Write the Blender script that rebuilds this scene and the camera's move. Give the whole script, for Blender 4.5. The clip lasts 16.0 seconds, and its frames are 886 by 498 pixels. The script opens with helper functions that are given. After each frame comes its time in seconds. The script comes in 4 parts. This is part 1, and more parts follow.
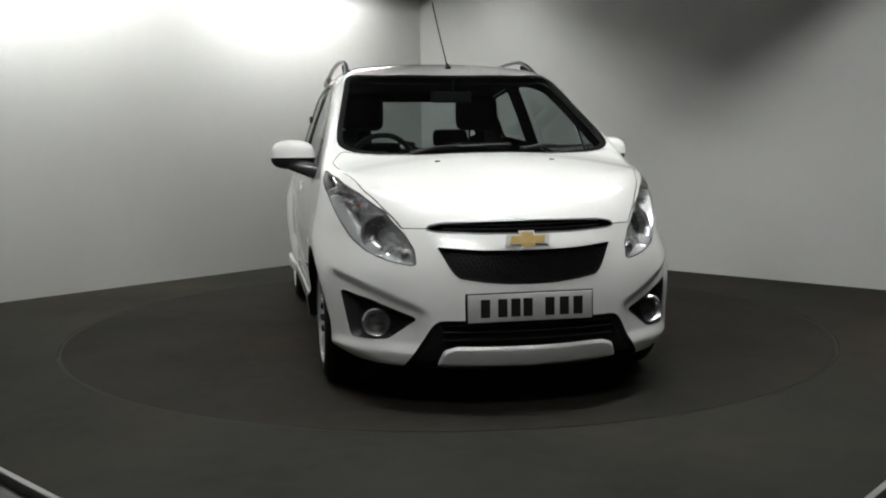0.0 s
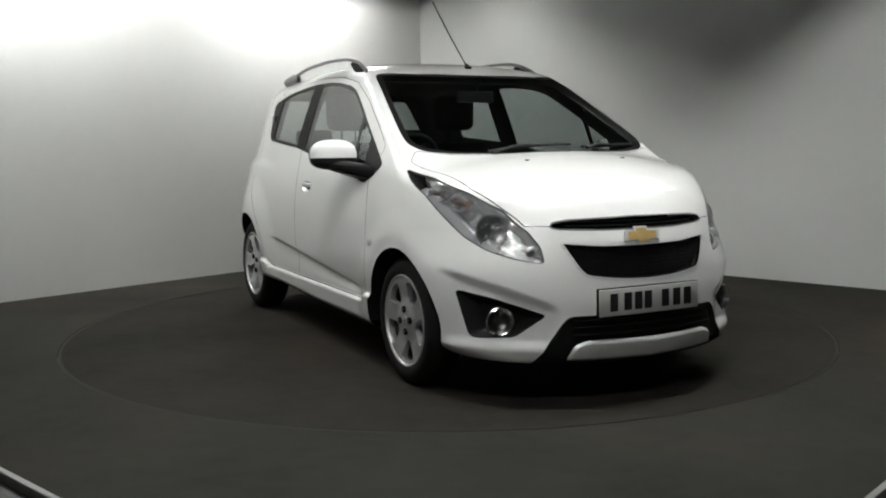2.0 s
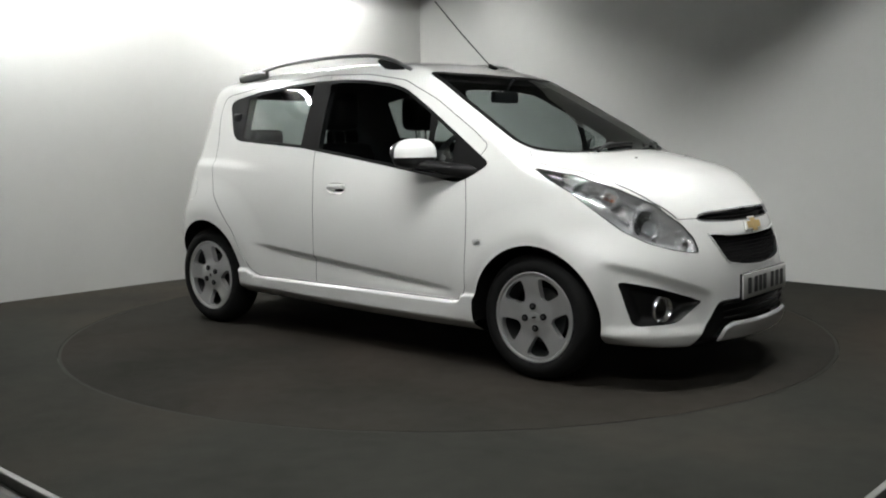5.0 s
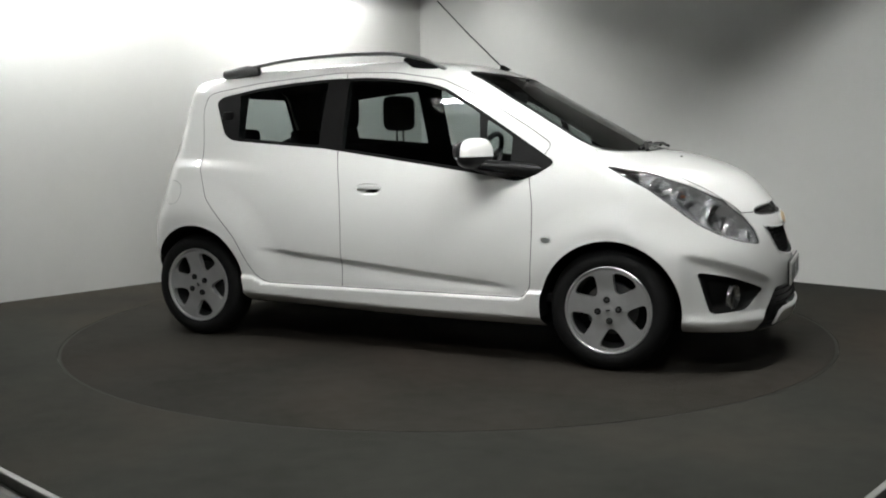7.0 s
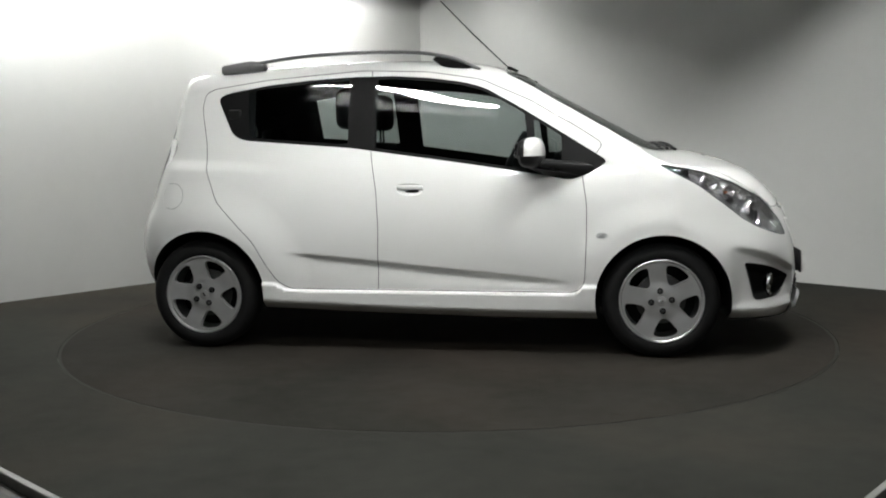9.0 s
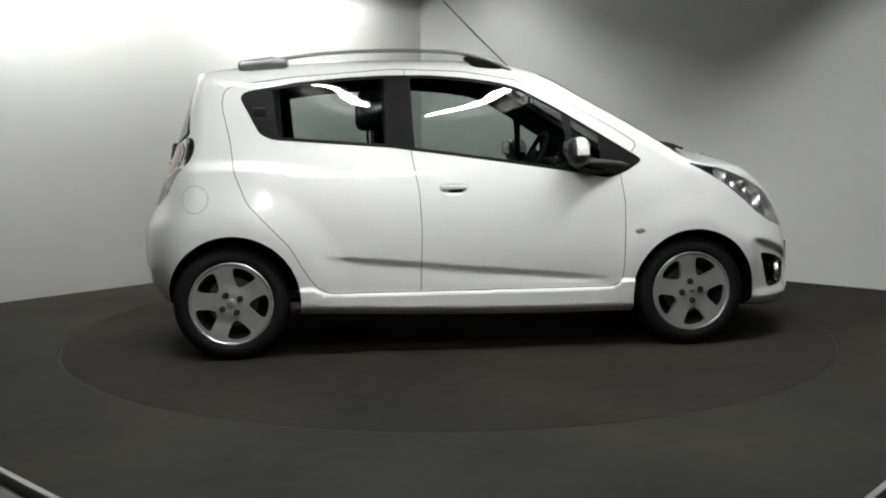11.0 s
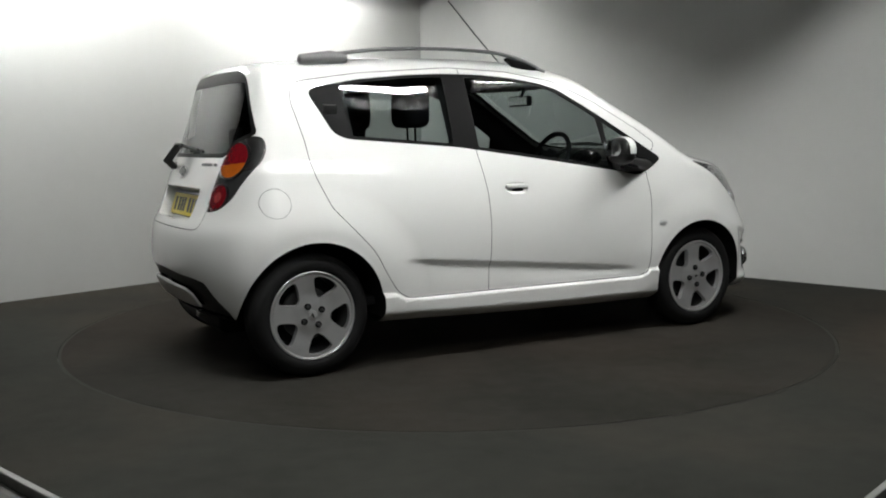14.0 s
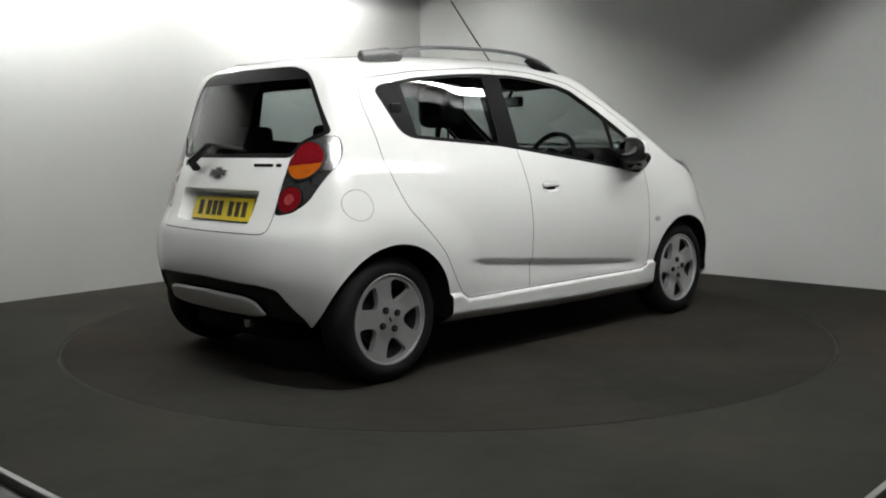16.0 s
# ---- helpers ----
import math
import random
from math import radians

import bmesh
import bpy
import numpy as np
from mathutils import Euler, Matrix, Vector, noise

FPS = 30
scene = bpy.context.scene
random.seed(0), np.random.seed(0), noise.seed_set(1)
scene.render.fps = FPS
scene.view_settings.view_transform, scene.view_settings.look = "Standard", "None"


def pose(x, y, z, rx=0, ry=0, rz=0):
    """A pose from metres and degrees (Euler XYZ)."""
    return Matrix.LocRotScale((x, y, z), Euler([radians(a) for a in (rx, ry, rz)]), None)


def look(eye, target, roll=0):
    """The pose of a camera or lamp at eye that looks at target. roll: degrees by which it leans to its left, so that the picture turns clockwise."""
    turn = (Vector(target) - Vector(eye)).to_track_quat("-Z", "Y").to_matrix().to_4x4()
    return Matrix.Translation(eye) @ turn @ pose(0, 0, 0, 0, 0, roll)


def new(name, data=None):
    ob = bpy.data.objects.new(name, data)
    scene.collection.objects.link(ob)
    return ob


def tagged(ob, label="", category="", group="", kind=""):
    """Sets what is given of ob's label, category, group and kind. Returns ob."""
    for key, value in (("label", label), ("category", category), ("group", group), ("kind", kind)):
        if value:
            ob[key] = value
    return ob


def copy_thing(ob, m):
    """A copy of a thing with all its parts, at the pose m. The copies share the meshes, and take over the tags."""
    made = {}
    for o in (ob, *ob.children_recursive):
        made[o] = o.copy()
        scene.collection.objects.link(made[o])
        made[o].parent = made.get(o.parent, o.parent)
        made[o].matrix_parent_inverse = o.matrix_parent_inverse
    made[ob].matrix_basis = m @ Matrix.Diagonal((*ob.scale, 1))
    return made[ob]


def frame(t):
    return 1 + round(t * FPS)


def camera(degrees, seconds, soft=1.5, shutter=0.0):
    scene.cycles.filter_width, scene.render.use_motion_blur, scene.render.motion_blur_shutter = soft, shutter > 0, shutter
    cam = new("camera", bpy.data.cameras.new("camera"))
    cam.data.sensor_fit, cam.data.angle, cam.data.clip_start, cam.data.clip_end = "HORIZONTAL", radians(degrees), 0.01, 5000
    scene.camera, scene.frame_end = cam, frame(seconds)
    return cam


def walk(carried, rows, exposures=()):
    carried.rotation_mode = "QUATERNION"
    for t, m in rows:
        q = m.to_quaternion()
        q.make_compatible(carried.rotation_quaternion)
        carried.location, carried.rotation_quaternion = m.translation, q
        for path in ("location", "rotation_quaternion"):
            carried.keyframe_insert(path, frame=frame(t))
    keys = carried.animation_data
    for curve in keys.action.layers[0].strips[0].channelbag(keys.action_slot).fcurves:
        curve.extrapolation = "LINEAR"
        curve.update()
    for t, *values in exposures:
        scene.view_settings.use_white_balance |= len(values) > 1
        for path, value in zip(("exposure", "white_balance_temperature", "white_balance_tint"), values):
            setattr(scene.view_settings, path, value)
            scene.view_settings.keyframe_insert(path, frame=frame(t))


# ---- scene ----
# ---- camera: it stands still on a stand outside the stage's open corner ----
cam = camera(50.05, 16.0, soft=2.0)
EYE = (0.0, -5.63, 1.082)
YAW, PITCH, ROLL = radians(-0.22), radians(-6.44), -0.63
AIM = (EYE[0] + math.sin(YAW) * math.cos(PITCH), EYE[1] + math.cos(YAW) * math.cos(PITCH), EYE[2] + math.sin(PITCH))
walk(cam, [(0.0, look(EYE, AIM, ROLL)), (16.0, look(EYE, AIM, ROLL))], exposures=[(0.0, -0.13), (2.0, -0.05), (4.0, 0.09), (6.5, 0.24), (9.0, 0.22), (11.5, 0.07), (14.0, 0.0), (16.0, 0.02)])

# ---- light: a closed room with fluorescent fittings only ----
world = bpy.data.worlds.new("world")
scene.world = world
world.use_nodes = True
world.node_tree.nodes["Background"].inputs[0].default_value = (0.02, 0.02, 0.02, 1)
world.node_tree.nodes["Background"].inputs[1].default_value = 0.2
TUBE = 196.0          # strength of the ceiling fittings
ROOM = radians(47.9)  # turn of the room's axes against the camera's
CEIL = 2.75
SKIRT_H = 0.085


def room(x, y, z, turn=0.0):
    """A pose given on the room's own axes."""
    return Matrix.Rotation(ROOM, 4, "Z") @ pose(x, y, z, 0, 0, turn)


# ---- materials ----
def material(name, colour, rough=0.5, metal=0.0, coat=0.0, emit=0.0, vary=0.0, scale=8.0, bump=0.0, bump_scale=60.0, rough_vary=0.0,
             spec=0.5, warm=0.0):
    m = bpy.data.materials.new(name)
    m.use_nodes = True
    nt = m.node_tree
    b = nt.nodes["Principled BSDF"]
    b.inputs["Base Color"].default_value = (*colour, 1)
    b.inputs["Roughness"].default_value = rough
    b.inputs["Metallic"].default_value = metal
    b.inputs["Coat Weight"].default_value = coat
    b.inputs["Coat Roughness"].default_value = 0.04
    b.inputs["Specular IOR Level"].default_value = spec
    if emit:
        b.inputs["Emission Color"].default_value = (*colour, 1)
        b.inputs["Emission Strength"].default_value = emit
    tc = nt.nodes.new("ShaderNodeTexCoord")
    if vary or rough_vary:
        n1, n2 = nt.nodes.new("ShaderNodeTexNoise"), nt.nodes.new("ShaderNodeTexNoise")
        n1.inputs["Scale"].default_value, n2.inputs["Scale"].default_value = scale, scale * 9.0
        n1.inputs["Detail"].default_value = n2.inputs["Detail"].default_value = 5
        add = nt.nodes.new("ShaderNodeMath")
        add.operation = "MULTIPLY_ADD"
        add.inputs[1].default_value = 0.4
        nt.links.new(tc.outputs["Object"], n1.inputs["Vector"])
        nt.links.new(tc.outputs["Object"], n2.inputs["Vector"])
        nt.links.new(n2.outputs["Fac"], add.inputs[0])
        nt.links.new(n1.outputs["Fac"], add.inputs[2])
        if vary:
            ramp = nt.nodes.new("ShaderNodeMapRange")
            ramp.inputs["From Min"].default_value, ramp.inputs["From Max"].default_value = 0.4, 1.0
            ramp.inputs["To Min"].default_value, ramp.inputs["To Max"].default_value = 1.0 - vary, 1.0 + vary
            mul = nt.nodes.new("ShaderNodeVectorMath")
            mul.operation = "SCALE"
            mul.inputs[0].default_value = colour
            nt.links.new(add.outputs[0], ramp.inputs["Value"])
            nt.links.new(ramp.outputs[0], mul.inputs["Scale"])
            nt.links.new(mul.outputs[0], b.inputs["Base Color"])
        if rough_vary:
            rr = nt.nodes.new("ShaderNodeMapRange")
            rr.inputs["From Min"].default_value, rr.inputs["From Max"].default_value = 0.4, 1.0
            rr.inputs["To Min"].default_value, rr.inputs["To Max"].default_value = rough - rough_vary, rough + rough_vary
            nt.links.new(add.outputs[0], rr.inputs["Value"])
            nt.links.new(rr.outputs[0], b.inputs["Roughness"])
    if warm:
        n4, mr, mx = nt.nodes.new("ShaderNodeTexNoise"), nt.nodes.new("ShaderNodeMapRange"), nt.nodes.new("ShaderNodeMix")
        n4.inputs["Scale"].default_value, n4.inputs["Detail"].default_value = 0.55, 3
        mr.inputs["From Min"].default_value, mr.inputs["From Max"].default_value = 0.45, 0.68
        mx.data_type, mx.blend_type = "RGBA", "MULTIPLY"
        for socket in mx.inputs:
            if socket.identifier == "B_Color":
                socket.default_value = (1.0 + warm, 1.0 - 0.1 * warm, 1.0 - 0.5 * warm, 1)
        nt.links.new(tc.outputs["Object"], n4.inputs["Vector"])
        nt.links.new(n4.outputs["Fac"], mr.inputs["Value"])
        nt.links.new(mr.outputs[0], mx.inputs[0])
        a_in = [q for q in mx.inputs if q.identifier == "A_Color"][0]
        nt.links.new(mul.outputs[0], a_in)
        nt.links.new([q for q in mx.outputs if q.identifier == "Result_Color"][0], b.inputs["Base Color"])
    if bump:
        n3, bp = nt.nodes.new("ShaderNodeTexNoise"), nt.nodes.new("ShaderNodeBump")
        n3.inputs["Scale"].default_value, n3.inputs["Detail"].default_value = bump_scale, 4
        bp.inputs["Strength"].default_value, bp.inputs["Distance"].default_value = bump, 0.01
        nt.links.new(tc.outputs["Object"], n3.inputs["Vector"])
        nt.links.new(n3.outputs["Fac"], bp.inputs["Height"])
        nt.links.new(bp.outputs[0], b.inputs["Normal"])
    return m


WHITE = material("white car paint", (0.75, 0.75, 0.73), rough=0.30, coat=1.0, vary=0.01, scale=3.0)
BLACK = material("black plastic", (0.012, 0.012, 0.012), rough=0.35, vary=0.2, scale=14, spec=0.22)
WALLP = material("white wall paint", (0.62, 0.62, 0.60), rough=0.75, vary=0.03, scale=1.3, bump=0.05, bump_scale=140)
CARPET = material("dark grey carpet", (0.0372, 0.0374, 0.0326), rough=0.95, vary=0.3, scale=1.1, bump=0.5, bump_scale=420, spec=0.05, warm=0.16)
DISC = material("worn dark carpet", (0.0312, 0.0298, 0.0259), rough=0.95, vary=0.35, scale=1.2, bump=0.5, bump_scale=420, spec=0.05, warm=0.12)
OUTER = material("grey vinyl floor", (0.07, 0.068, 0.06), rough=0.6, vary=0.15, scale=2.0)
STEEL = material("aluminium edge strip", (0.22, 0.22, 0.21), rough=0.55, metal=0.6, vary=0.1, scale=20)
SEAMR = material("dark edge metal", (0.025, 0.024, 0.021), rough=0.6, vary=0.2, scale=6, spec=0.05)
FITTING = material("dark grey enamel", (0.035, 0.035, 0.035), rough=0.6, vary=0.03, scale=10)
DARKP = material("dark grey paint", (0.07, 0.07, 0.07), rough=0.8, vary=0.1, scale=1.5, spec=0.2)
LAMP = material("fluorescent tube", (0.985, 1.0, 0.985), rough=0.5, emit=TUBE)
LAMP_SMALL = material("small fluorescent tube", (0.985, 1.0, 0.985), rough=0.5, emit=TUBE * 0.10)
RUBBER = material("tyre rubber", (0.008, 0.008, 0.008), rough=0.7, vary=0.2, scale=20, bump=0.15, bump_scale=90, spec=0.2)
ALLOY = material("silver alloy", (0.67, 0.67, 0.67), rough=0.30, metal=0.75, vary=0.05, scale=20)


# ---- mesh helpers ----
def part(name, bm, mat, parent=None, label="", smooth=40.0):
    me = bpy.data.meshes.new(name)
    bm.to_mesh(me)
    bm.free()
    if mat:
        me.materials.append(mat)
    if smooth:
        me.shade_smooth()
        me.set_sharp_from_angle(angle=radians(smooth))
    ob = new(name, me)
    if parent:
        ob.parent = parent
    if label:
        ob["label"] = label
    return ob


def box(bm, x0, x1, y0, y1, z0, z1, bevel=0.0):
    g = bmesh.ops.create_cube(bm, size=1.0)
    for v in g["verts"]:
        v.co = Vector(((x0 + x1) / 2 + v.co.x * (x1 - x0), (y0 + y1) / 2 + v.co.y * (y1 - y0), (z0 + z1) / 2 + v.co.z * (z1 - z0)))
    if bevel:
        edges = list({e for v in g["verts"] for e in v.link_edges})
        bmesh.ops.bevel(bm, geom=edges, offset=bevel, segments=2, affect="EDGES", profile=0.5)
    return bm


def lathe(profile, n, m):
    """A turned form round the z axis of m; profile: radius and height."""
    bm = bmesh.new()
    rows = []
    for r, h in profile:
        if r < 1e-6:
            rows.append([bm.verts.new(m @ Vector((0, 0, h)))])
        else:
            rows.append([bm.verts.new(m @ Vector((r * math.cos(i * math.tau / n), r * math.sin(i * math.tau / n), h))) for i in range(n)])
    for a, b in zip(rows, rows[1:]):
        for i in range(n):
            j = (i + 1) % n
            if len(b) == 1:
                bm.faces.new((a[i], a[j], b[0]))
            elif len(a) == 1:
                bm.faces.new((a[0], b[j], b[i]))
            else:
                bm.faces.new((a[i], a[j], b[j], b[i]))
    bmesh.ops.recalc_face_normals(bm, faces=bm.faces)
    return bm


def slab(name, m, size, mat, label, kind="structure", category="", bevel=0.0):
    bm = box(bmesh.new(), *size, bevel)
    ob = part(name, bm, mat, None, "", 0)
    ob.matrix_world = m
    return tagged(ob, label, category or name.split("_")[0], "", kind)


# ---- the room: a square carpeted stage in a white corner, open towards the camera ----
XW, YW, XE, YE = 2.87, 2.92, -2.887, -2.85
XO, YO = -6.6, -6.4
R0 = room(0, 0, 0)
slab("floor", R0, (XO, XW + 0.15, YO, YW + 0.15, -0.30, -0.030), OUTER, "grey vinyl floor around the raised stage", category="floor")
slab("wall_left", R0, (XE, XW, YW, YW + 0.15, -0.03, CEIL), WALLP, "smooth white painted wall behind the stage", category="wall")
slab("wall_right", R0, (XW, XW + 0.15, YE, YW + 0.15, -0.03, CEIL), WALLP, "smooth white painted wall behind the stage", category="wall")
slab("wall_side_1", R0, (XO, XE, YW, YW + 0.15, -0.03, CEIL), DARKP, "plain dark grey wall beyond the stage", category="wall")
slab("wall_side_2", R0, (XW, XW + 0.15, YO, YE, -0.03, CEIL), DARKP, "plain dark grey wall beyond the stage", category="wall")
slab("wall_back", R0, (XO - 0.15, XO, YO - 0.15, YW + 0.15, -0.03, CEIL), DARKP, "plain dark grey wall behind the camera", category="wall")
slab("wall_front", R0, (XO, XW + 0.15, YO - 0.15, YO, -0.03, CEIL), DARKP, "plain dark grey wall behind the camera", category="wall")
slab("ceiling", R0, (XO - 0.15, XW + 0.15, YO - 0.15, YW + 0.15, CEIL, CEIL + 0.15), DARKP, "plain dark grey painted ceiling", category="ceiling")

TT_R = 2.18


def stage():
    bm = bmesh.new()
    # square platform with a round well for the turntable
    n = 128
    ring = [bm.verts.new((TT_R * 1.0006 * math.cos(i * math.tau / n), TT_R * 1.0006 * math.sin(i * math.tau / n), 0)) for i in range(n)]
    low = [bm.verts.new((v.co.x, v.co.y, -0.025)) for v in ring]
    outer = []
    for i in range(n):
        a = i * math.tau / n - ROOM
        c, s = math.cos(a), math.sin(a)
        k = min(XW / c if c > 1e-6 else (XE / c if c < -1e-6 else 99), YW / s if s > 1e-6 else (YE / s if s < -1e-6 else 99))
        p = Matrix.Rotation(ROOM, 3, "Z") @ Vector((k * c, k * s, 0))
        outer.append(bm.verts.new(p))
    drop = [bm.verts.new((v.co.x, v.co.y, -0.03)) for v in outer]
    for i in range(n):
        j = (i + 1) % n
        bm.faces.new((ring[i], outer[i], outer[j], ring[j]))
        bm.faces.new((low[i], ring[i], ring[j], low[j]))
        bm.faces.new((outer[i], drop[i], drop[j], outer[j]))
    ob = part("stage_floor", bm, CARPET, None, "", 30)
    tagged(ob, "dark grey carpeted stage floor around the turntable", "floor", "", "structure")
    for name, size in (("trim_1", (XE - 0.03, XE - 0.004, YE - 0.03, YW, -0.03, 0.008)), ("trim_2", (XE - 0.004, XW, YE - 0.03, YE - 0.004, -0.03, 0.008))):
        slab(name, R0, size, STEEL, "pale aluminium strip along the stage's edge", category="trim", bevel=0.004)


stage()


def turntable():
    t = new("turntable")
    tagged(t, "round dark carpeted turntable set flush in the stage", "turntable")
    bm = bmesh.new()
    bmesh.ops.create_cone(bm, cap_ends=True, segments=128, radius1=TT_R - 0.018, radius2=TT_R - 0.018, depth=0.022)
    for v in bm.verts:
        v.co.z -= 0.011
    part("deck", bm, DISC, t, "", 30)
    part("edge_ring", lathe([(TT_R - 0.0175, -0.022), (TT_R - 0.0175, -0.001), (TT_R - 0.002, -0.001), (TT_R - 0.002, -0.022)], 128, Matrix()), SEAMR, t, "dark metal edge ring", 30)
    return t


table = turntable()


def ceiling_light(x, y, turn, length=1.5, skirt=SKIRT_H, glow=LAMP):
    """A single-tube batten under the ceiling, with unseen low side shields and end plates added to cut its light."""
    ob = new("ceiling_light")
    ob.matrix_world = room(x, y, CEIL, turn)
    tagged(ob, "single fluorescent batten with dark grey side shields added to cut its light", "ceiling light", "ceiling battens")
    h = length / 2
    part("housing", box(bmesh.new(), -h - 0.03, h + 0.03, -0.115, 0.115, -0.055, -0.002, 0.006), FITTING, ob)
    for s in (-1, 1):
        part("end_plate", box(bmesh.new(), min(s * (h + 0.031), s * (h + 0.034)), max(s * (h + 0.031), s * (h + 0.034)), -0.118, 0.118, -0.06 - skirt, -0.004), FITTING, ob, "", 0)
        part("side_shield", box(bmesh.new(), -h - 0.03, h + 0.03, min(s * 0.116, s * 0.119), max(s * 0.116, s * 0.119), -0.055 - skirt, -0.004), FITTING, ob, "thin dark grey shield added to block light", 0)
    m = Matrix.Translation((-h, 0.0, -0.080)) @ Matrix.Rotation(radians(90), 4, "Y")
    part("tube", lathe([(0.0, 0.0), (0.019, 0.0), (0.019, length), (0.0, length)], 20, m), glow, ob, "glowing white tube", 30)
    return ob


DEEP = 0.112  # deeper added shields, unseen, that keep the light off the roof and the walls
for x, y, turn, length, skirt in ((-0.85, -1.93, -12, 1.4, DEEP), (0.88, -2.06, -4, 1.4, DEEP), (-1.97, -0.73, 110, 1.35, DEEP), (-3.1, -2.8, -47.9, 1.2, 0.072),
                                  (1.12, 2.40, 0, 1.5, SKIRT_H), (-1.30, 2.40, 0, 1.9, SKIRT_H), (2.36, 1.55, 90, 0.6, SKIRT_H)):
    ceiling_light(x, y, turn, length, skirt, LAMP_SMALL if length < 1 else LAMP)


# ---- car body form ----
def curve(xs, ys, x):
    """Smooth monotone-ish curve through points (Catmull-Rom with end slopes)."""
    xs, ys, x = np.asarray(xs, float), np.asarray(ys, float), np.asarray(x, float)
    d = np.gradient(ys, xs)
    i = np.clip(np.searchsorted(xs, x) - 1, 0, len(xs) - 2)
    h = xs[i + 1] - xs[i]
    t = np.clip((x - xs[i]) / h, 0, 1)
    return ((2 * t**3 - 3 * t**2 + 1) * ys[i] + (t**3 - 2 * t**2 + t) * h * d[i] + (3 * t**2 - 2 * t**3) * ys[i + 1] + (t**3 - t**2) * h * d[i + 1])


def smax(a, b, k):
    h = np.maximum(k - np.abs(a - b), 0) / k
    return np.maximum(a, b) + h * h * k * 0.25


def step(a, b, x):
    t = np.clip((x - a) / (b - a), 0, 1)
    return t * t * (3 - 2 * t)


AXF, AXR, HUB, ARCH = 1.1875, -1.1875, 0.29, 0.332
FLOOR_X, FLOOR_Z = [-1.8, -1.5, -1.1, -0.7, 0.9, 1.5, 2.0], [0.29, 0.262, 0.228, 0.209, 0.18, 0.190, 0.170]
ARCH_F, ARCH_R = (1.195, 0.288), (-1.172, 0.300)


def form(x, y, z):
    """Signed form of the car's shell: below 0 inside."""
    a = np.maximum(np.abs(y) - 0.018, 0)
    top = curve([-1.7, -1.42, -1.32, -1.1, -0.9, -0.5, -0.2, 0.1, 0.40, 0.7, 1.0, 1.18, 1.26, 1.41, 1.6, 1.75, 1.84, 2.0],
                [1.37, 1.445, 1.472, 1.50, 1.515, 1.532, 1.535, 1.524, 1.475, 1.319, 1.155, 1.063, 1.041, 1.012, 0.952, 0.868, 0.786, 0.63], x)
    crown = 0.13 + 0.045 * step(0.9, 1.2, x)
    f_top = (z - top + crown * a * a) * (0.97 - 0.12 * step(0.3, 0.5, x) * (1 - step(1.1, 1.25, x)))
    side = curve([0.0, 0.2, 0.33, 0.45, 0.6, 0.8, 0.95, 1.05, 1.2, 1.32, 1.42, 1.55], [0.72, 0.745, 0.755, 0.772, 0.78, 0.768, 0.736, 0.703, 0.653, 0.608, 0.570, 0.515], z)
    side = side - 0.10 * np.maximum(x - 1.15, 0) ** 2 - (0.32 + 0.23 * step(0.55, 0.72, z)) * np.maximum(x - 1.45, 0) ** 2 - 0.16 * np.maximum(-1.05 - x, 0) ** 2 * 2
    # fender swell round the wheels, door crease and sill
    for cx, cz in (ARCH_F, ARCH_R):
        r = np.hypot(x - cx, z - cz)
        swell, near, far = (0.017, 0.37, 0.52) if cx > 0 else (0.030, 0.37, 0.60)
        side = side + swell * (1 - step(near, far, r)) * step(0.15, 0.3, z)
    zs = 0.955 - 0.04 * step(-1.2, -0.5, x)
    side = side - 0.020 * step(zs - 0.01, zs + 0.05, z) * (1 - step(-1.2, -0.6, x)) * (1 - 0.5 * step(1.0, 1.6, z))
    zc = 0.455 - 0.095 * (x + 0.0)
    inx = step(-0.78, -0.5, x) * (1 - step(0.55, 0.76, x))
    side = side - 0.017 * inx * (1 - step(zc - 0.022, zc + 0.004, z)) * step(0.335, zc - 0.01, z + 0 * x)
    ledge = 0.326 + 0.036 * (1 - step(-0.79, -0.71, x)) + 0.036 * step(0.765, 0.805, x)
    between = step(-0.90, -0.86, x) * (1 - step(0.87, 0.90, x))
    low = curve(FLOOR_X, FLOOR_Z, x)
    side = side + 0.024 * (1 - step(ledge - 0.008, ledge + 0.006, z)) * between - 0.055 * (1 - step(low, low + 0.062, z))
    f_side = (a - side) * 0.95
    bow = 0.35 * a**2 + (0.58 + 0.22 * step(0.52, 0.72, z)) * a**4
    nose = curve([0.1, 0.17, 0.25, 0.35, 0.5, 0.6, 0.68, 0.76, 0.85, 0.95, 1.1], [1.86, 1.915, 1.948, 1.945, 1.930, 1.907, 1.88, 1.845, 1.79, 1.73, 1.62], z)
    f_front = (x - nose + bow) * 0.9
    tail = curve([0.1, 0.28, 0.35, 0.45, 0.6, 0.68, 0.75, 0.9, 1.02, 1.2, 1.4, 1.55], [-1.53, -1.605, -1.645, -1.678, -1.682, -1.665, -1.63, -1.575, -1.528, -1.464, -1.400, -1.34], z)
    f_rear = (tail + 0.10 * a**2 + 0.5 * a**4 - x) * 0.95
    floor_z = low
    f = smax(f_top, f_side, 0.10 - 0.04 * step(0.2, 0.5, x) - 0.035 * (1 - step(-1.3, -1.0, x)))
    f = smax(f, f_front, 0.09)
    f = smax(f, f_rear, 0.06 - 0.035 * step(1.2, 1.36, z))
    brow = 0.435 + 0.42 * (a - 0.42)
    f = f + 0.020 * (1 - step(brow - 0.035, brow + 0.004, z)) * step(0.235, 0.295, z) * step(0.37, 0.45, a) * step(1.50, 1.58, x)
